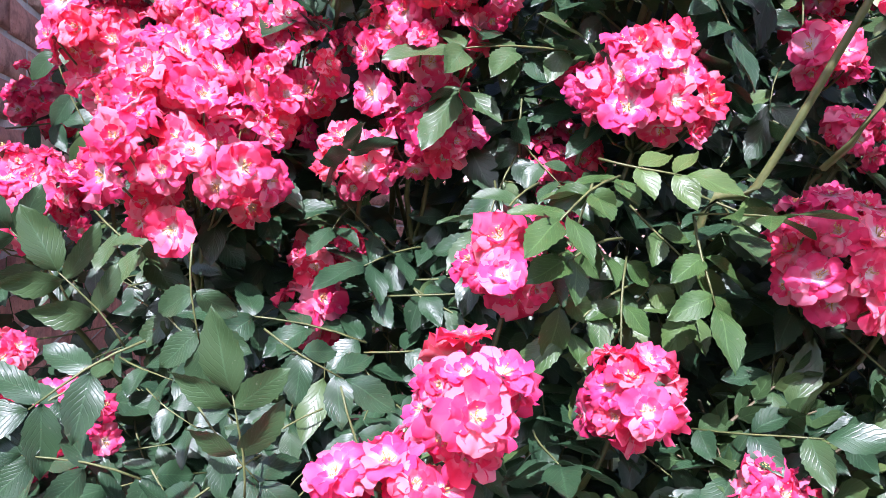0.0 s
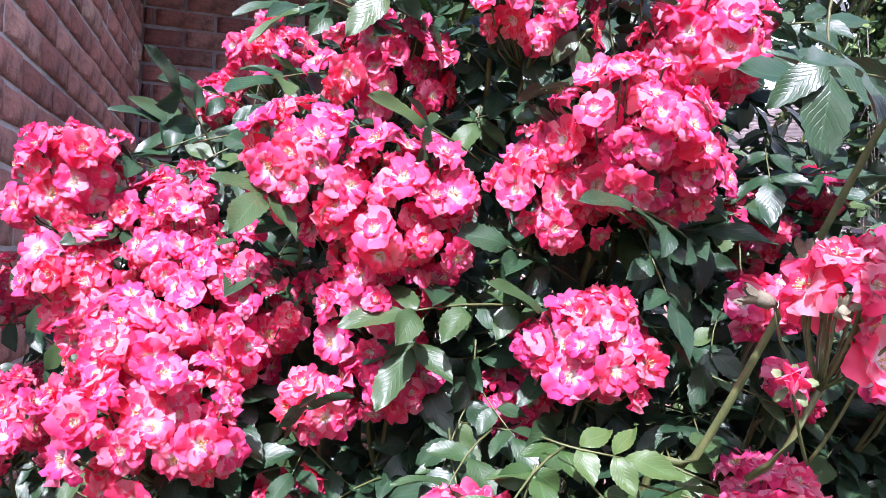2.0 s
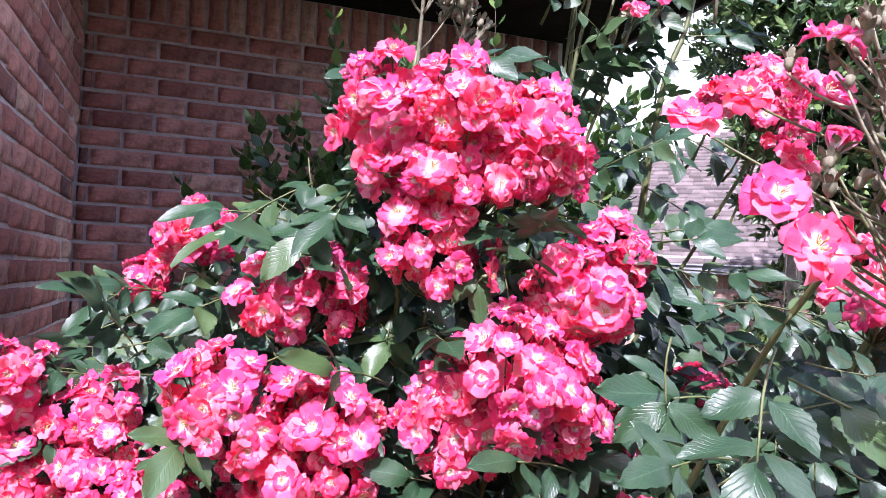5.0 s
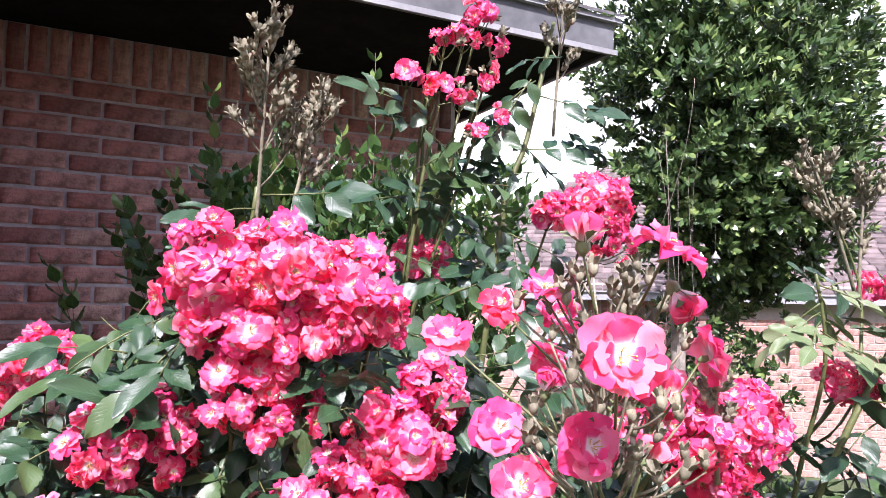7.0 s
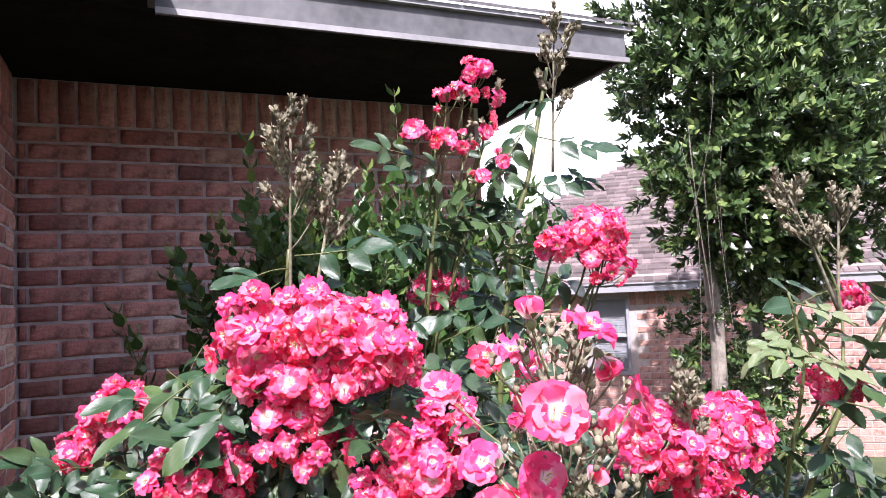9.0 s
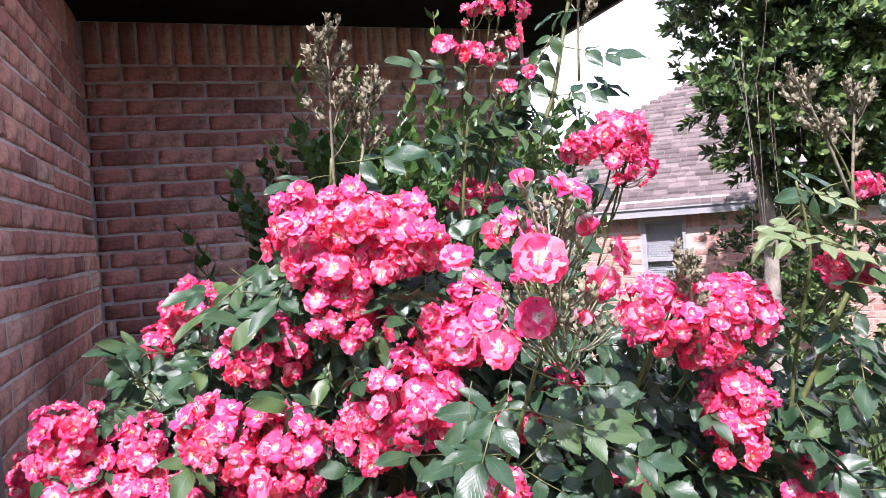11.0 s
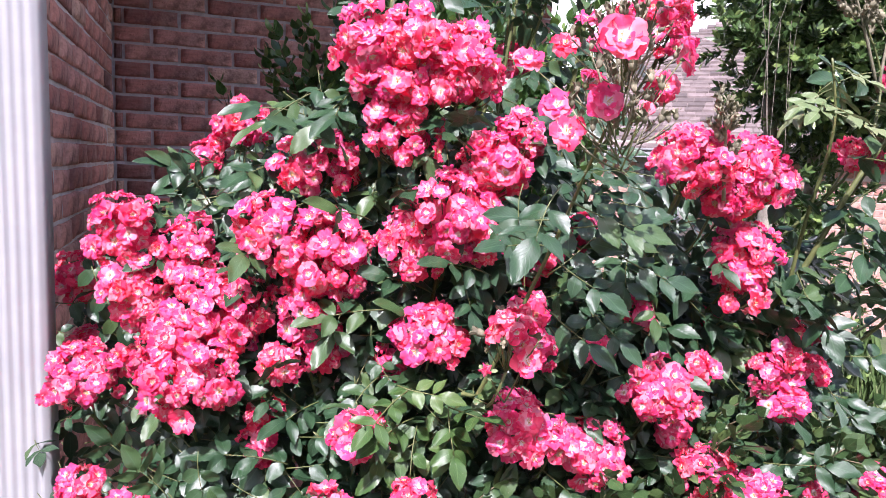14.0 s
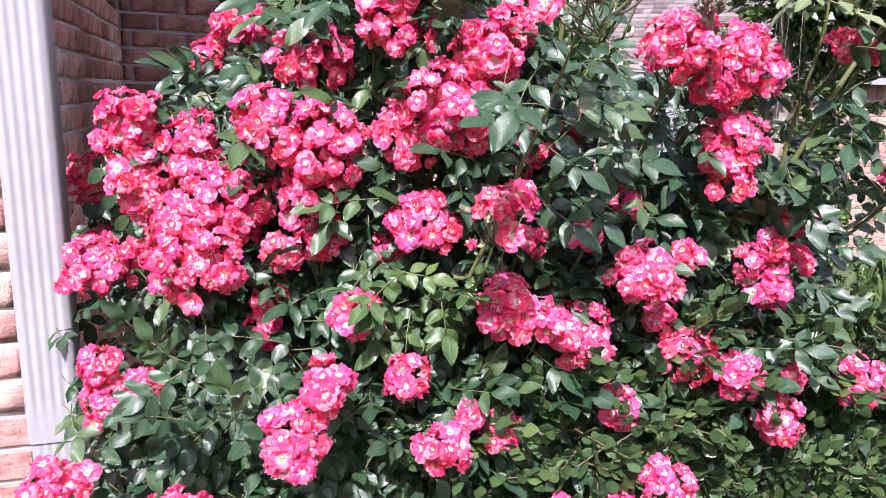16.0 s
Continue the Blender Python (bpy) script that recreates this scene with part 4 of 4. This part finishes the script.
spent_spray((0.265, 0.88, 1.90), (0.262, 0.82, 2.165), 11, 0.085)
spent_spray((0.30, 0.86, 1.92), (0.335, 0.84, 2.10), 8, 0.06)
spent_spray((0.80, 0.95, 2.15), (0.80, 0.92, 2.40), 8, 0.085)
spent_spray((1.12, 0.60, 1.86), (1.013, 0.593, 2.06), 7, 0.06)
spent_spray((1.12, 0.60, 1.86), (1.14, 0.60, 2.04), 6, 0.055)
spent_spray((0.70, 0.49, 1.66), (0.665, 0.46, 1.785), 3, 0.025)

# canes
cane(((0.62, 1.0, 0.05), (0.80, 0.80, 0.75), (0.90, 0.68, 1.33), (0.945, 0.655, 1.42), (1.00, 0.62, 1.52), (1.052, 0.57, 1.69), (1.13, 0.55, 1.81), (1.25, 0.53, 1.95)), 0.0085, "long arching olive-green cane")
cane(((0.55, 1.05, 0.05), (0.40, 0.80, 0.8), (0.332, 0.64, 1.287), (0.344, 0.58, 1.349), (0.372, 0.53, 1.46), (0.390, 0.50, 1.535), (0.408, 0.465, 1.615), (0.412, 0.42, 1.685), (0.398, 0.34, 1.76), (0.385, 0.29, 1.82)), 0.0044)
cane(((0.6, 1.05, 0.05), (0.66, 1.05, 1.2), (0.70, 0.97, 1.95), (0.745, 0.95, 2.14), (0.80, 0.95, 2.36)), 0.008)
cane(((0.5, 1.1, 0.05), (0.52, 1.1, 1.3), (0.55, 1.0, 1.95), (0.58, 0.97, 2.18)), 0.006)
cane(((0.2, 1.1, 0.05), (0.22, 1.0, 1.2), (0.25, 0.92, 1.75), (0.262, 0.86, 2.0)), 0.007)
cane(((0.985, 0.63, 1.49), (0.98, 0.60, 1.62), (0.97, 0.55, 1.78), (0.94, 0.54, 1.90)), 0.0045)
cane(((0.91, 0.675, 1.34), (1.2, 0.70, 1.36), (1.35, 0.68, 1.45)), 0.0050)
cane(((1.06, 0.57, 1.70), (1.11, 0.59, 1.80), (1.12, 0.60, 1.90), (1.05, 0.595, 2.0)), 0.0035)
for centre, r in HEADS[::2]:
    start = Vector((0.35 + R(-0.35, 0.4), 1.15 + R(-0.15, 0.2), 0.04))
    end = centre + Vector((0, 0.07, -0.10))
    mid = start.lerp(end, 0.55) + Vector((0, 0.12, 0.08))
    cane((start, mid, end, centre + Vector((0, 0.03, -0.03))), R(0.0035, 0.006))

# leaves
PTS = np.array([(c.x, c.z, c.y) for c, r in HEADS if c.y > 0.40 and c.z < 2.1])


def front(x, z):
    """The depth of the bush's outer face."""
    w = 1 / ((PTS[:, 0] - x) ** 2 + (PTS[:, 1] - z) ** 2 + 0.006) ** 1.5
    return float((w * PTS[:, 2]).sum() / w.sum())


def top(x):
    """The height to which the foliage reaches."""
    return 1.88 - 0.85 * max(0.0, 0.15 - x) - 0.60 * max(0.0, x - 0.45)


def covered(p, deep=0.0):
    for c, r in HEADS:
        if (p.x - c.x) ** 2 + (p.z - c.z) ** 2 < (r * 0.95) ** 2 and p.y < c.y + r * 0.6 - deep:
            return True
    return False


def leaf_pose(p, size=1.0):
    way = Vector((R(-1, 1), R(-0.9, 0.1), R(-0.9, 0.35)))
    if p.x < -0.08:
        way.x = abs(way.x) + 0.1
    up = Vector((R(-0.5, 0.35), R(-1.0, -0.35), R(0.45, 1.1)))
    return aim(p, way, up, size)


placed = 0
while placed < 285:
    x, z = R(-0.34, 1.12), R(0.86, 2.0)
    if z > top(x) - 0.02:
        continue
    p = Vector((x, front(x, z) + R(0.0, 0.13), z))
    if covered(p) or (x < -0.19 and z > 1.12) or (x > 0.42 and z < 1.14 and R(0, 1) < 0.8):
        continue
    part("leaf", rng.choice(LEAVES), None, bush, m=at_bush(leaf_pose(p, R(0.66, 0.95))))
    placed += 1
outer = Shape()
placed = 0
while placed < 350:
    x, z = (R(-0.32, 1.12), R(0.86, 1.95)) if placed < 260 else (R(0.15, 0.85), R(1.0, 1.5))
    if z > top(x) - 0.02:
        continue
    p = Vector((x, front(x, z) + R(0.02, 0.16), z))
    if covered(p) or (x < -0.19 and z > 1.12) or (x > 0.6 and z < 1.14):
        continue
    outer.put(rng.choice(OUTER), at_bush(leaf_pose(p, R(0.64, 0.92))))
    placed += 1
tagged(part("outer_foliage", outer, (ROSE_LEAF_DEEP, CANE), bush, "glossy dark green rose leaves"), kind="stuff")
deep = Shape()
placed = 0
while placed < 1700:
    x, z = R(-0.36, 1.25), R(0.25, 2.0)
    if z > top(x):
        continue
    p = Vector((x, front(x, z) + 0.08 + abs(rng.gauss(0, 0.24)), z))
    if covered(p, 0.05) or (x < -0.22 and p.y < 1.0 and z > 1.12) or (x > 0.42 and z < 1.14 and R(0, 1) < 0.7):
        continue
    deep.put(rng.choice(LEAF_SHAPES), at_bush(leaf_pose(p, R(0.65, 1.0))))
    placed += 1
tagged(part("inner_foliage", deep, (ROSE_LEAF_DEEP, CANE), bush, "dense dark green rose foliage"), kind="stuff")


def leaf_at(x, y, z, way, up=(-0.2, -0.7, 0.7), size=1.1, which=1):
    part("leaf", LEAVES[which], None, bush, m=at_bush(aim((x, y, z), way, up, size)))


# leaves that stand out in front of the blooms: place of the end leaflet, the way it points, size
for p, way, size in (((0.326, 0.425, 1.598), (-0.2, -0.2, -1), 0.85), ((0.341, 0.468, 1.638), (-1, -0.1, 0.2), 0.95), ((0.289, 0.678, 1.692), (0.1, -0.2, -1), 0.75), ((0.239, 0.804, 1.729), (-0.3, -0.3, -0.8), 0.9),
                     ((0.368, 0.632, 1.520), (0.9, 0.0, -0.4), 0.8), ((0.295, 0.720, 1.490), (0.0, -0.1, -1), 0.75), ((0.537, 0.485, 1.503), (-0.2, -0.2, -1), 0.75)):
    way = Vector(way).normalized()
    at = Vector(p) - way * 0.098 * size
    leaf_at(at.x, at.y + 0.01, at.z, way, (-0.2, -0.8, 0.6), size, 4)
# leaves on the near spray and the arching cane
for x, y, z, way in ((0.35, 0.36, 1.68, (-0.5, -0.4, -0.5)), (0.37, 0.37, 1.66, (0.8, -0.3, -0.3)), (0.36, 0.40, 1.60, (-0.7, -0.2, 0.1)), (0.38, 0.42, 1.58, (0.7, -0.5, -0.5)), (0.48, 0.52, 1.60, (0.9, -0.2, 0.0)),
                     (0.40, 0.48, 1.55, (0.5, -0.2, 0.5)), (0.41, 0.5, 1.50, (0.7, -0.5, -0.6)), (0.42, 0.45, 1.62, (0.9, -0.3, 0.2)), (0.46, 0.44, 1.66, (0.9, -0.1, -0.1)),
                     (0.50, 0.46, 1.58, (0.7, -0.3, -0.3)), (0.48, 0.50, 1.50, (0.5, -0.5, -0.6))):
    leaf_at(x, y, z, way, size=R(0.70, 0.92), which=rng.choice((0, 1, 3, 7)))
for x, y, z, way, up in ((-0.066, 0.59, 1.292, (0.05, -0.1, -1), (-0.2, -1, 0.3)), (-0.090, 0.57, 1.234, (-0.85, -0.2, -0.45), (0.1, -0.8, 0.6)), (-0.090, 0.56, 1.152, (-0.9, -0.1, 0.35), (0, -0.8, 0.6)), (-0.105, 0.60, 1.222, (-0.5, -0.2, 0.75), (0.1, -0.9, 0.4)),
                         (-0.03, 0.55, 1.135, (-0.1, -0.2, 0.9), (-0.2, -0.9, 0.4)), (-0.06, 0.58, 1.19, (0.5, -0.2, -0.6), (0, -0.8, 0.7)), (-0.12, 0.62, 1.20, (-0.7, -0.2, -0.3), (0, -0.8, 0.7)), (-0.02, 0.60, 1.235, (0.7, -0.2, -0.4), (0, -0.8, 0.7)), (-0.15, 0.66, 1.24, (-0.3, -0.3, 0.6), (0, -0.8, 0.6)), (0.03, 0.58, 1.20, (0.3, -0.3, -0.8), (0, -0.8, 0.7))):
    leaf_at(x, y, z, way, up, R(0.66, 0.80), rng.choice((0, 1, 3, 5)))
for k in range(60):
    t = R(0.0, 1.0)
    p = Vector((0.93, 0.65, 1.40)).lerp(Vector((1.22, 0.53, 1.95)), t) + Vector((R(-0.10, 0.14), R(-0.08, 0.06), R(-0.12, 0.08)))
    leaf_at(p.x, p.y, p.z, (R(-1, 1), R(-0.8, 0.2), R(-0.6, 0.4)), (R(-0.5, 0.5), R(-1, 0), R(0.2, 1)), R(0.85, 1.15), rng.randrange(8))
for x, y, z, way in ((0.74, 0.95, 2.12, (0.8, -0.3, 0.1)), (0.72, 0.95, 2.05, (-0.8, -0.4, 0.0)), (0.77, 0.95, 2.22, (0.7, -0.5, -0.2)), (0.70, 0.97, 1.98, (0.9, -0.2, -0.3)), (0.70, 0.97, 1.92, (-0.9, -0.3, -0.1)),
                     (0.66, 1.0, 1.90, (0.6, -0.4, -0.4)), (0.26, 0.86, 1.97, (-0.9, -0.3, -0.1)), (0.27, 0.86, 1.99, (0.8, -0.4, 0.1)), (0.25, 0.88, 1.95, (-0.7, -0.5, -0.5)), (0.28, 0.87, 1.96, (0.9, -0.2, -0.5)), (0.56, 0.99, 2.05, (0.8, -0.5, 0.2)), (0.55, 1.0, 2.02, (-0.8, -0.5, 0.0))):
    leaf_at(x, y, z, way, size=R(0.85, 1.1), which=rng.randrange(8))
for k in range(26):
    p = Vector((0.70, 0.97, 1.90)).lerp(Vector((0.80, 0.95, 2.36)), R(0, 0.85)) + Vector((R(-0.05, 0.05), R(-0.04, 0.04), 0))
    if k % 2:
        p = Vector((0.55, 1.0, 1.93)).lerp(Vector((0.60, 0.97, 2.2)), R(0, 1)) + Vector((R(-0.05, 0.05), R(-0.03, 0.03), 0))
    leaf_at(p.x, p.y, p.z, (R(-1, 1), R(-0.7, 0.3), R(-0.7, 0.3)), (R(-0.5, 0.5), R(-1, 0), R(0.2, 1)), R(0.6, 0.95), rng.randrange(8))
fresh = rose_leaf_shape(777, 2, 0.8).mesh("young_leaf", YOUNG_LEAF, CANE)
for k in range(7):
    a = 2 * math.pi * k / 7
    part("young_leaf", fresh, None, bush, "pale yellow-green young leaf", m=at_bush(aim((0.94, 0.535, 1.885 - 0.012 * k), (math.cos(a), 0.6 * math.sin(a) - 0.2, R(-0.5, 0.4)), (0, -0.6, 1), R(0.75, 1.05))))

lively = [rose_leaf_shape(790 + k, 2 + k % 2, 0.8).mesh("leaf", FRESH_LEAF, CANE) for k in range(3)]
for k in range(12):
    p = (R(0.20, 0.37), R(0.58, 0.64), R(1.25, 1.37))
    part("leaf", lively[k % 3], None, bush, m=at_bush(aim(p, (R(-0.9, 0.9), R(-0.6, 0.0), R(-1.0, 0.1)), (R(-0.3, 0.3), -0.7, 0.8), R(0.8, 1.0))))

# ---- evergreen shrub against the wall ----
shrub = thing("evergreen_shrub", "glossy green evergreen shrub with upright shoots by the wall", "shrub", (0.75, 1.95, 0.03))
o = Vector((0.75, 1.95, 0.03))
shoots = [sprig_shape(900 + i, 0.26, 9, 0.044, 0.0145, 2, 0.3) for i in range(5)]
crown = Shape()
for k in range(400):
    x = R(0.22, 1.18)
    h = 2.33 - 0.9 * max(0, 0.35 - x) - 0.16 * abs(x - 0.75)
    p = Vector((x, R(1.65, 2.15), R(1.35, h - 0.26)))
    crown.put(rng.choice(shoots), aim(p - o, (R(-0.5, 0.5), R(-0.6, 0.3), R(0.5, 1)), (R(-1, 1), R(-1, 1), 0.2), R(0.8, 1.15)))
for k in range(60):
    p = Vector((R(0.0, 1.4), R(1.7, 2.2), R(0.5, 1.3)))
    crown.put(rng.choice(shoots), aim(p - o, (R(-0.7, 0.7), R(-0.7, 0.3), R(0.2, 1)), (R(-1, 1), R(-1, 1), 0.2), 1.1))
tagged(part("foliage", crown, (SHRUB_LEAF, TWIG), shrub), kind="stuff")
for x, y, z0, tip in ((0.80, 1.92, 1.95, (0.815, 1.906, 2.60)), (0.55, 1.92, 2.0, (0.53, 1.90, 2.40)), (0.36, 1.92, 1.95, (0.34, 1.90, 2.42)), (0.25, 1.90, 1.7, (0.112, 1.825, 2.0)), (0.10, 1.82, 1.55, (-0.02, 1.80, 1.92)),
                      (0.05, 1.80, 1.5, (0.03, 1.72, 1.86)), (1.05, 1.95, 1.9, (1.02, 1.9, 2.30)), (0.68, 1.9, 1.95, (0.70, 1.86, 2.33))):
    a, b = Vector((x, y, z0)), Vector(tip)
    part("shoot", sprig_shape(int(1000 * x), (b - a).length, 10, 0.046, 0.0145, 2, 0.3), (SHRUB_LEAF, TWIG), shrub, m=aim(a - o, b - a, (0, -1, 0.1)))
for k in range(9):
    s = Shape()
    a = Vector((R(-0.1, 0.1), R(-0.05, 0.05), 0))
    s.tube(bend(a, a + Vector((R(-0.6, 0.5), R(-0.2, 0.1), R(1.2, 1.8))), -0.05, 5), (0.012, 0.010, 0.009, 0.008, 0.006, 0.004), 5)
    part("stem", s, TWIG, shrub)

# ---- low box shrub ----
box = thing("box_shrub", "low small-leaved box shrub under the roses", "shrub", (0.75, 0.72, 0.03))
o = Vector((0.75, 0.72, 0.03))
twigs = [sprig_shape(950 + i, 0.12, 5, 0.033, 0.0115) for i in range(4)]
s = Shape()
for k in range(900):
    x = R(0.30, 1.50)
    z = R(0.35, 1.25 - 0.15 * abs(x - 0.8))
    p = Vector((x, front(min(x, 1.1), max(z, 1.0)) + R(0.0, 0.16), z))
    s.put(rng.choice(twigs), aim(p - o, (R(-1, 1), R(-1, 0.1), R(-0.2, 1)), (R(-1, 1), R(-1, 1), R(-1, 1)), R(0.8, 1.2)))
tagged(part("foliage", s, (BOX_LEAF, TWIG), box), kind="stuff")
for k in range(7):
    s = Shape()
    s.tube(bend((R(-0.1, 0.1), R(0, 0.1), 0), (R(-0.4, 0.5), R(-0.05, 0.1), R(0.6, 1.0)), -0.03, 4), (0.009, 0.008, 0.006, 0.005, 0.003), 5)
    part("stem", s, TWIG, box)

# ---- small tree beyond the bed ----
tree = thing("tree", "small broadleaf evergreen tree with grey trunks and hanging vines", "tree", (3.55, 3.30, 0.0))
for pts, rad in ((((-0.10, 0, 0), (-0.12, 0, 0.9), (-0.10, 0, 1.7), (-0.18, 0, 2.3), (-0.1, 0.1, 3.1)), 0.060), (((0.45, 0.25, 0), (0.5, 0.25, 1.0), (0.58, 0.3, 2.0), (0.75, 0.3, 2.8), (0.9, 0.3, 3.6)), 0.055)):
    s = Shape()
    path = []
    for i in range(len(pts) - 1):
        for k in range(4):
            path.append(Vector(pts[i]).lerp(Vector(pts[i + 1]), k / 4) + Vector((R(-1, 1), R(-1, 1), 0)) * 0.008)
    path.append(Vector(pts[-1]))
    s.tube(path, [rad * (1 - 0.5 * i / len(path)) * R(0.92, 1.08) for i in range(len(path))], 9)
    part("trunk", s, BARK, tree, "pale grey flaking bark")
whorls = [sprig_shape(970 + i, 0.10, 3, 0.070, 0.0145, 5, 0.55) for i in range(4)]
lobes = ((0.55, 0.2, 3.35, 0.95), (-0.15, 0.0, 2.95, 0.62), (1.0, 0.3, 3.35, 0.70), (0.35, -0.2, 2.75, 0.60), (0.2, 0.3, 4.0, 0.85), (1.3, 0.4, 4.0, 0.9), (-0.05, -0.1, 2.45, 0.42), (0.75, -0.1, 2.5, 0.55), (1.8, 0.4, 4.1, 0.70), (0.10, 0.0, 2.40, 0.45), (0.55, 0.1, 2.30, 0.45))
s = Shape()
for k in range(7400):
    x, y, z, r = rng.choices(lobes, [l[3] ** 2 for l in lobes])[0]
    d = Vector((rng.gauss(0, 1), rng.gauss(0, 1), rng.gauss(0, 1))).normalized()
    if d.y > 0.5:
        continue
    p = Vector((x, y, z)) + d * r * (R(0.30, 1.10) ** 0.5)
    if p.x < -0.43 + 0.06 * math.sin(9 * p.z) or p.x > 1.40 - 0.5 * max(0.0, 3.3 - p.z) + 0.08 * math.sin(7 * p.z):
        continue
    s.put(rng.choice(whorls), aim(p, d + Vector((R(-0.6, 0.3), R(-0.8, 0.2), R(0.0, 1.1))), (R(-1, 1), R(-1, 1), R(-1, 1)), R(0.75, 1.2)))
part("crown", s, (TREE_LEAF, TWIG), tree, "dark glossy leaves in whorls")
s = Shape()
for k in range(480):
    p = Vector((R(-0.22, 0.8), R(-0.2, 0.5), R(0.15, 2.0) ** 0.9))
    s.put(rng.choice(whorls), aim(p, (R(-1, 1), R(-1, 0.2), R(-0.4, 0.8)), (R(-1, 1), R(-1, 1), R(-1, 1)), R(0.6, 1.0)))
part("low_growth", s, (TREE_LEAF, TWIG), tree)
for k in range(8):
    x0 = rng.choice((-0.62, -0.58, -0.5, -0.35, 0.1, 0.55, 0.9)) + R(-0.06, 0.06)
    z0 = R(2.5, 3.1)
    s = Shape()
    s.tube(bend((x0, R(-0.6, -0.35), z0), (x0 + R(-0.15, 0.15), R(-0.6, -0.35), z0 - R(0.7, 1.6)), 0, 7, (R(-0.06, 0.06), 0, 0)), [0.0013] * 8, 4)
    part("vine", s, VINE, tree)
for k in range(6):
    s = Shape()
    a = Vector((R(-0.15, 0.7), 0.15, R(1.9, 2.6)))
    s.tube(bend(a, a + Vector((R(-0.7, 0.8), R(-0.4, 0.3), R(0.5, 1.1))), 0.05, 5), (0.030, 0.026, 0.021, 0.016, 0.011, 0.006), 6)
    part("limb", s, BARK, tree)

# ---- garden edge beyond ----
tuft = Shape()
for k in range(46):
    a = R(0, 6.28)
    m = aim((R(-0.03, 0.03), R(-0.03, 0.03), 0), (math.cos(a) * 0.5, math.sin(a) * 0.5, 1), (math.cos(a), math.sin(a), 0.3))
    leaflet(tuft, m, R(0.22, 0.38), 0.006, 0.5, 0.2, rng, 0, False, 5)
s = Shape()
for k in range(150):
    d = R(2.6, 7.0)
    a = radians(R(30, 62))
    s.put(tuft, Matrix.Translation((d * math.sin(a), d * math.cos(a) - 0.2, 0.0)) @ Matrix.Rotation(R(0, 6), 4, "Z") @ Matrix.Scale(R(0.7, 1.3), 4))
part("border_grass", s, GRASS, None, "tufts of pale green border grass beside the lawn")
tagged(bpy.data.objects["border_grass"], category="grass", kind="stuff")
fence = thing("wire_edging", "rusty wire hoop edging in the border", "garden edging", (4.9, 3.9, 0.0), -40)
for k in range(9):
    s = Shape()
    s.tube([Vector((0.22 * k + 0.16 * math.cos(math.pi * i / 10), 0, (0.34 * math.sin(math.pi * i / 10)) if i not in (0, 10) else 0.0)) for i in range(11)], [0.004] * 11, 5)
    part("hoop", s, METAL, fence)

# ---- ornament hanging in the tree ----
ornament = thing("hanging_ornament", "small pale ornament hanging on a cord in the tree", "ornament", (3.335, 2.90, 0.02))
s = Shape()
s.tube(((0, 0, 2.60), (0.002, 0, 2.30), (0.004, 0, 2.13)), (0.0012, 0.0012, 0.0012), 4)
part("cord", s, VINE, ornament)
s = Shape()
s.tube(((0.004, 0, 2.135), (0.004, 0, 2.12), (0.004, 0, 2.092), (0.004, 0, 2.088)), (0.004, 0.010, 0.028, 0.027), 9)
part("cap", s, WHITE, ornament, "pale bell-shaped cap")
s = Shape()
for k in range(4):
    a = 1.57 * k + 0.4
    leaflet(s, aim((0.004, 0, 2.090), (math.cos(a), math.sin(a), -1.1), (math.cos(a), math.sin(a), 0.5)), 0.035, 0.009, 0.1, 0.2, rng, 0, False, 4)
part("tassel", s, WHITE, ornament)
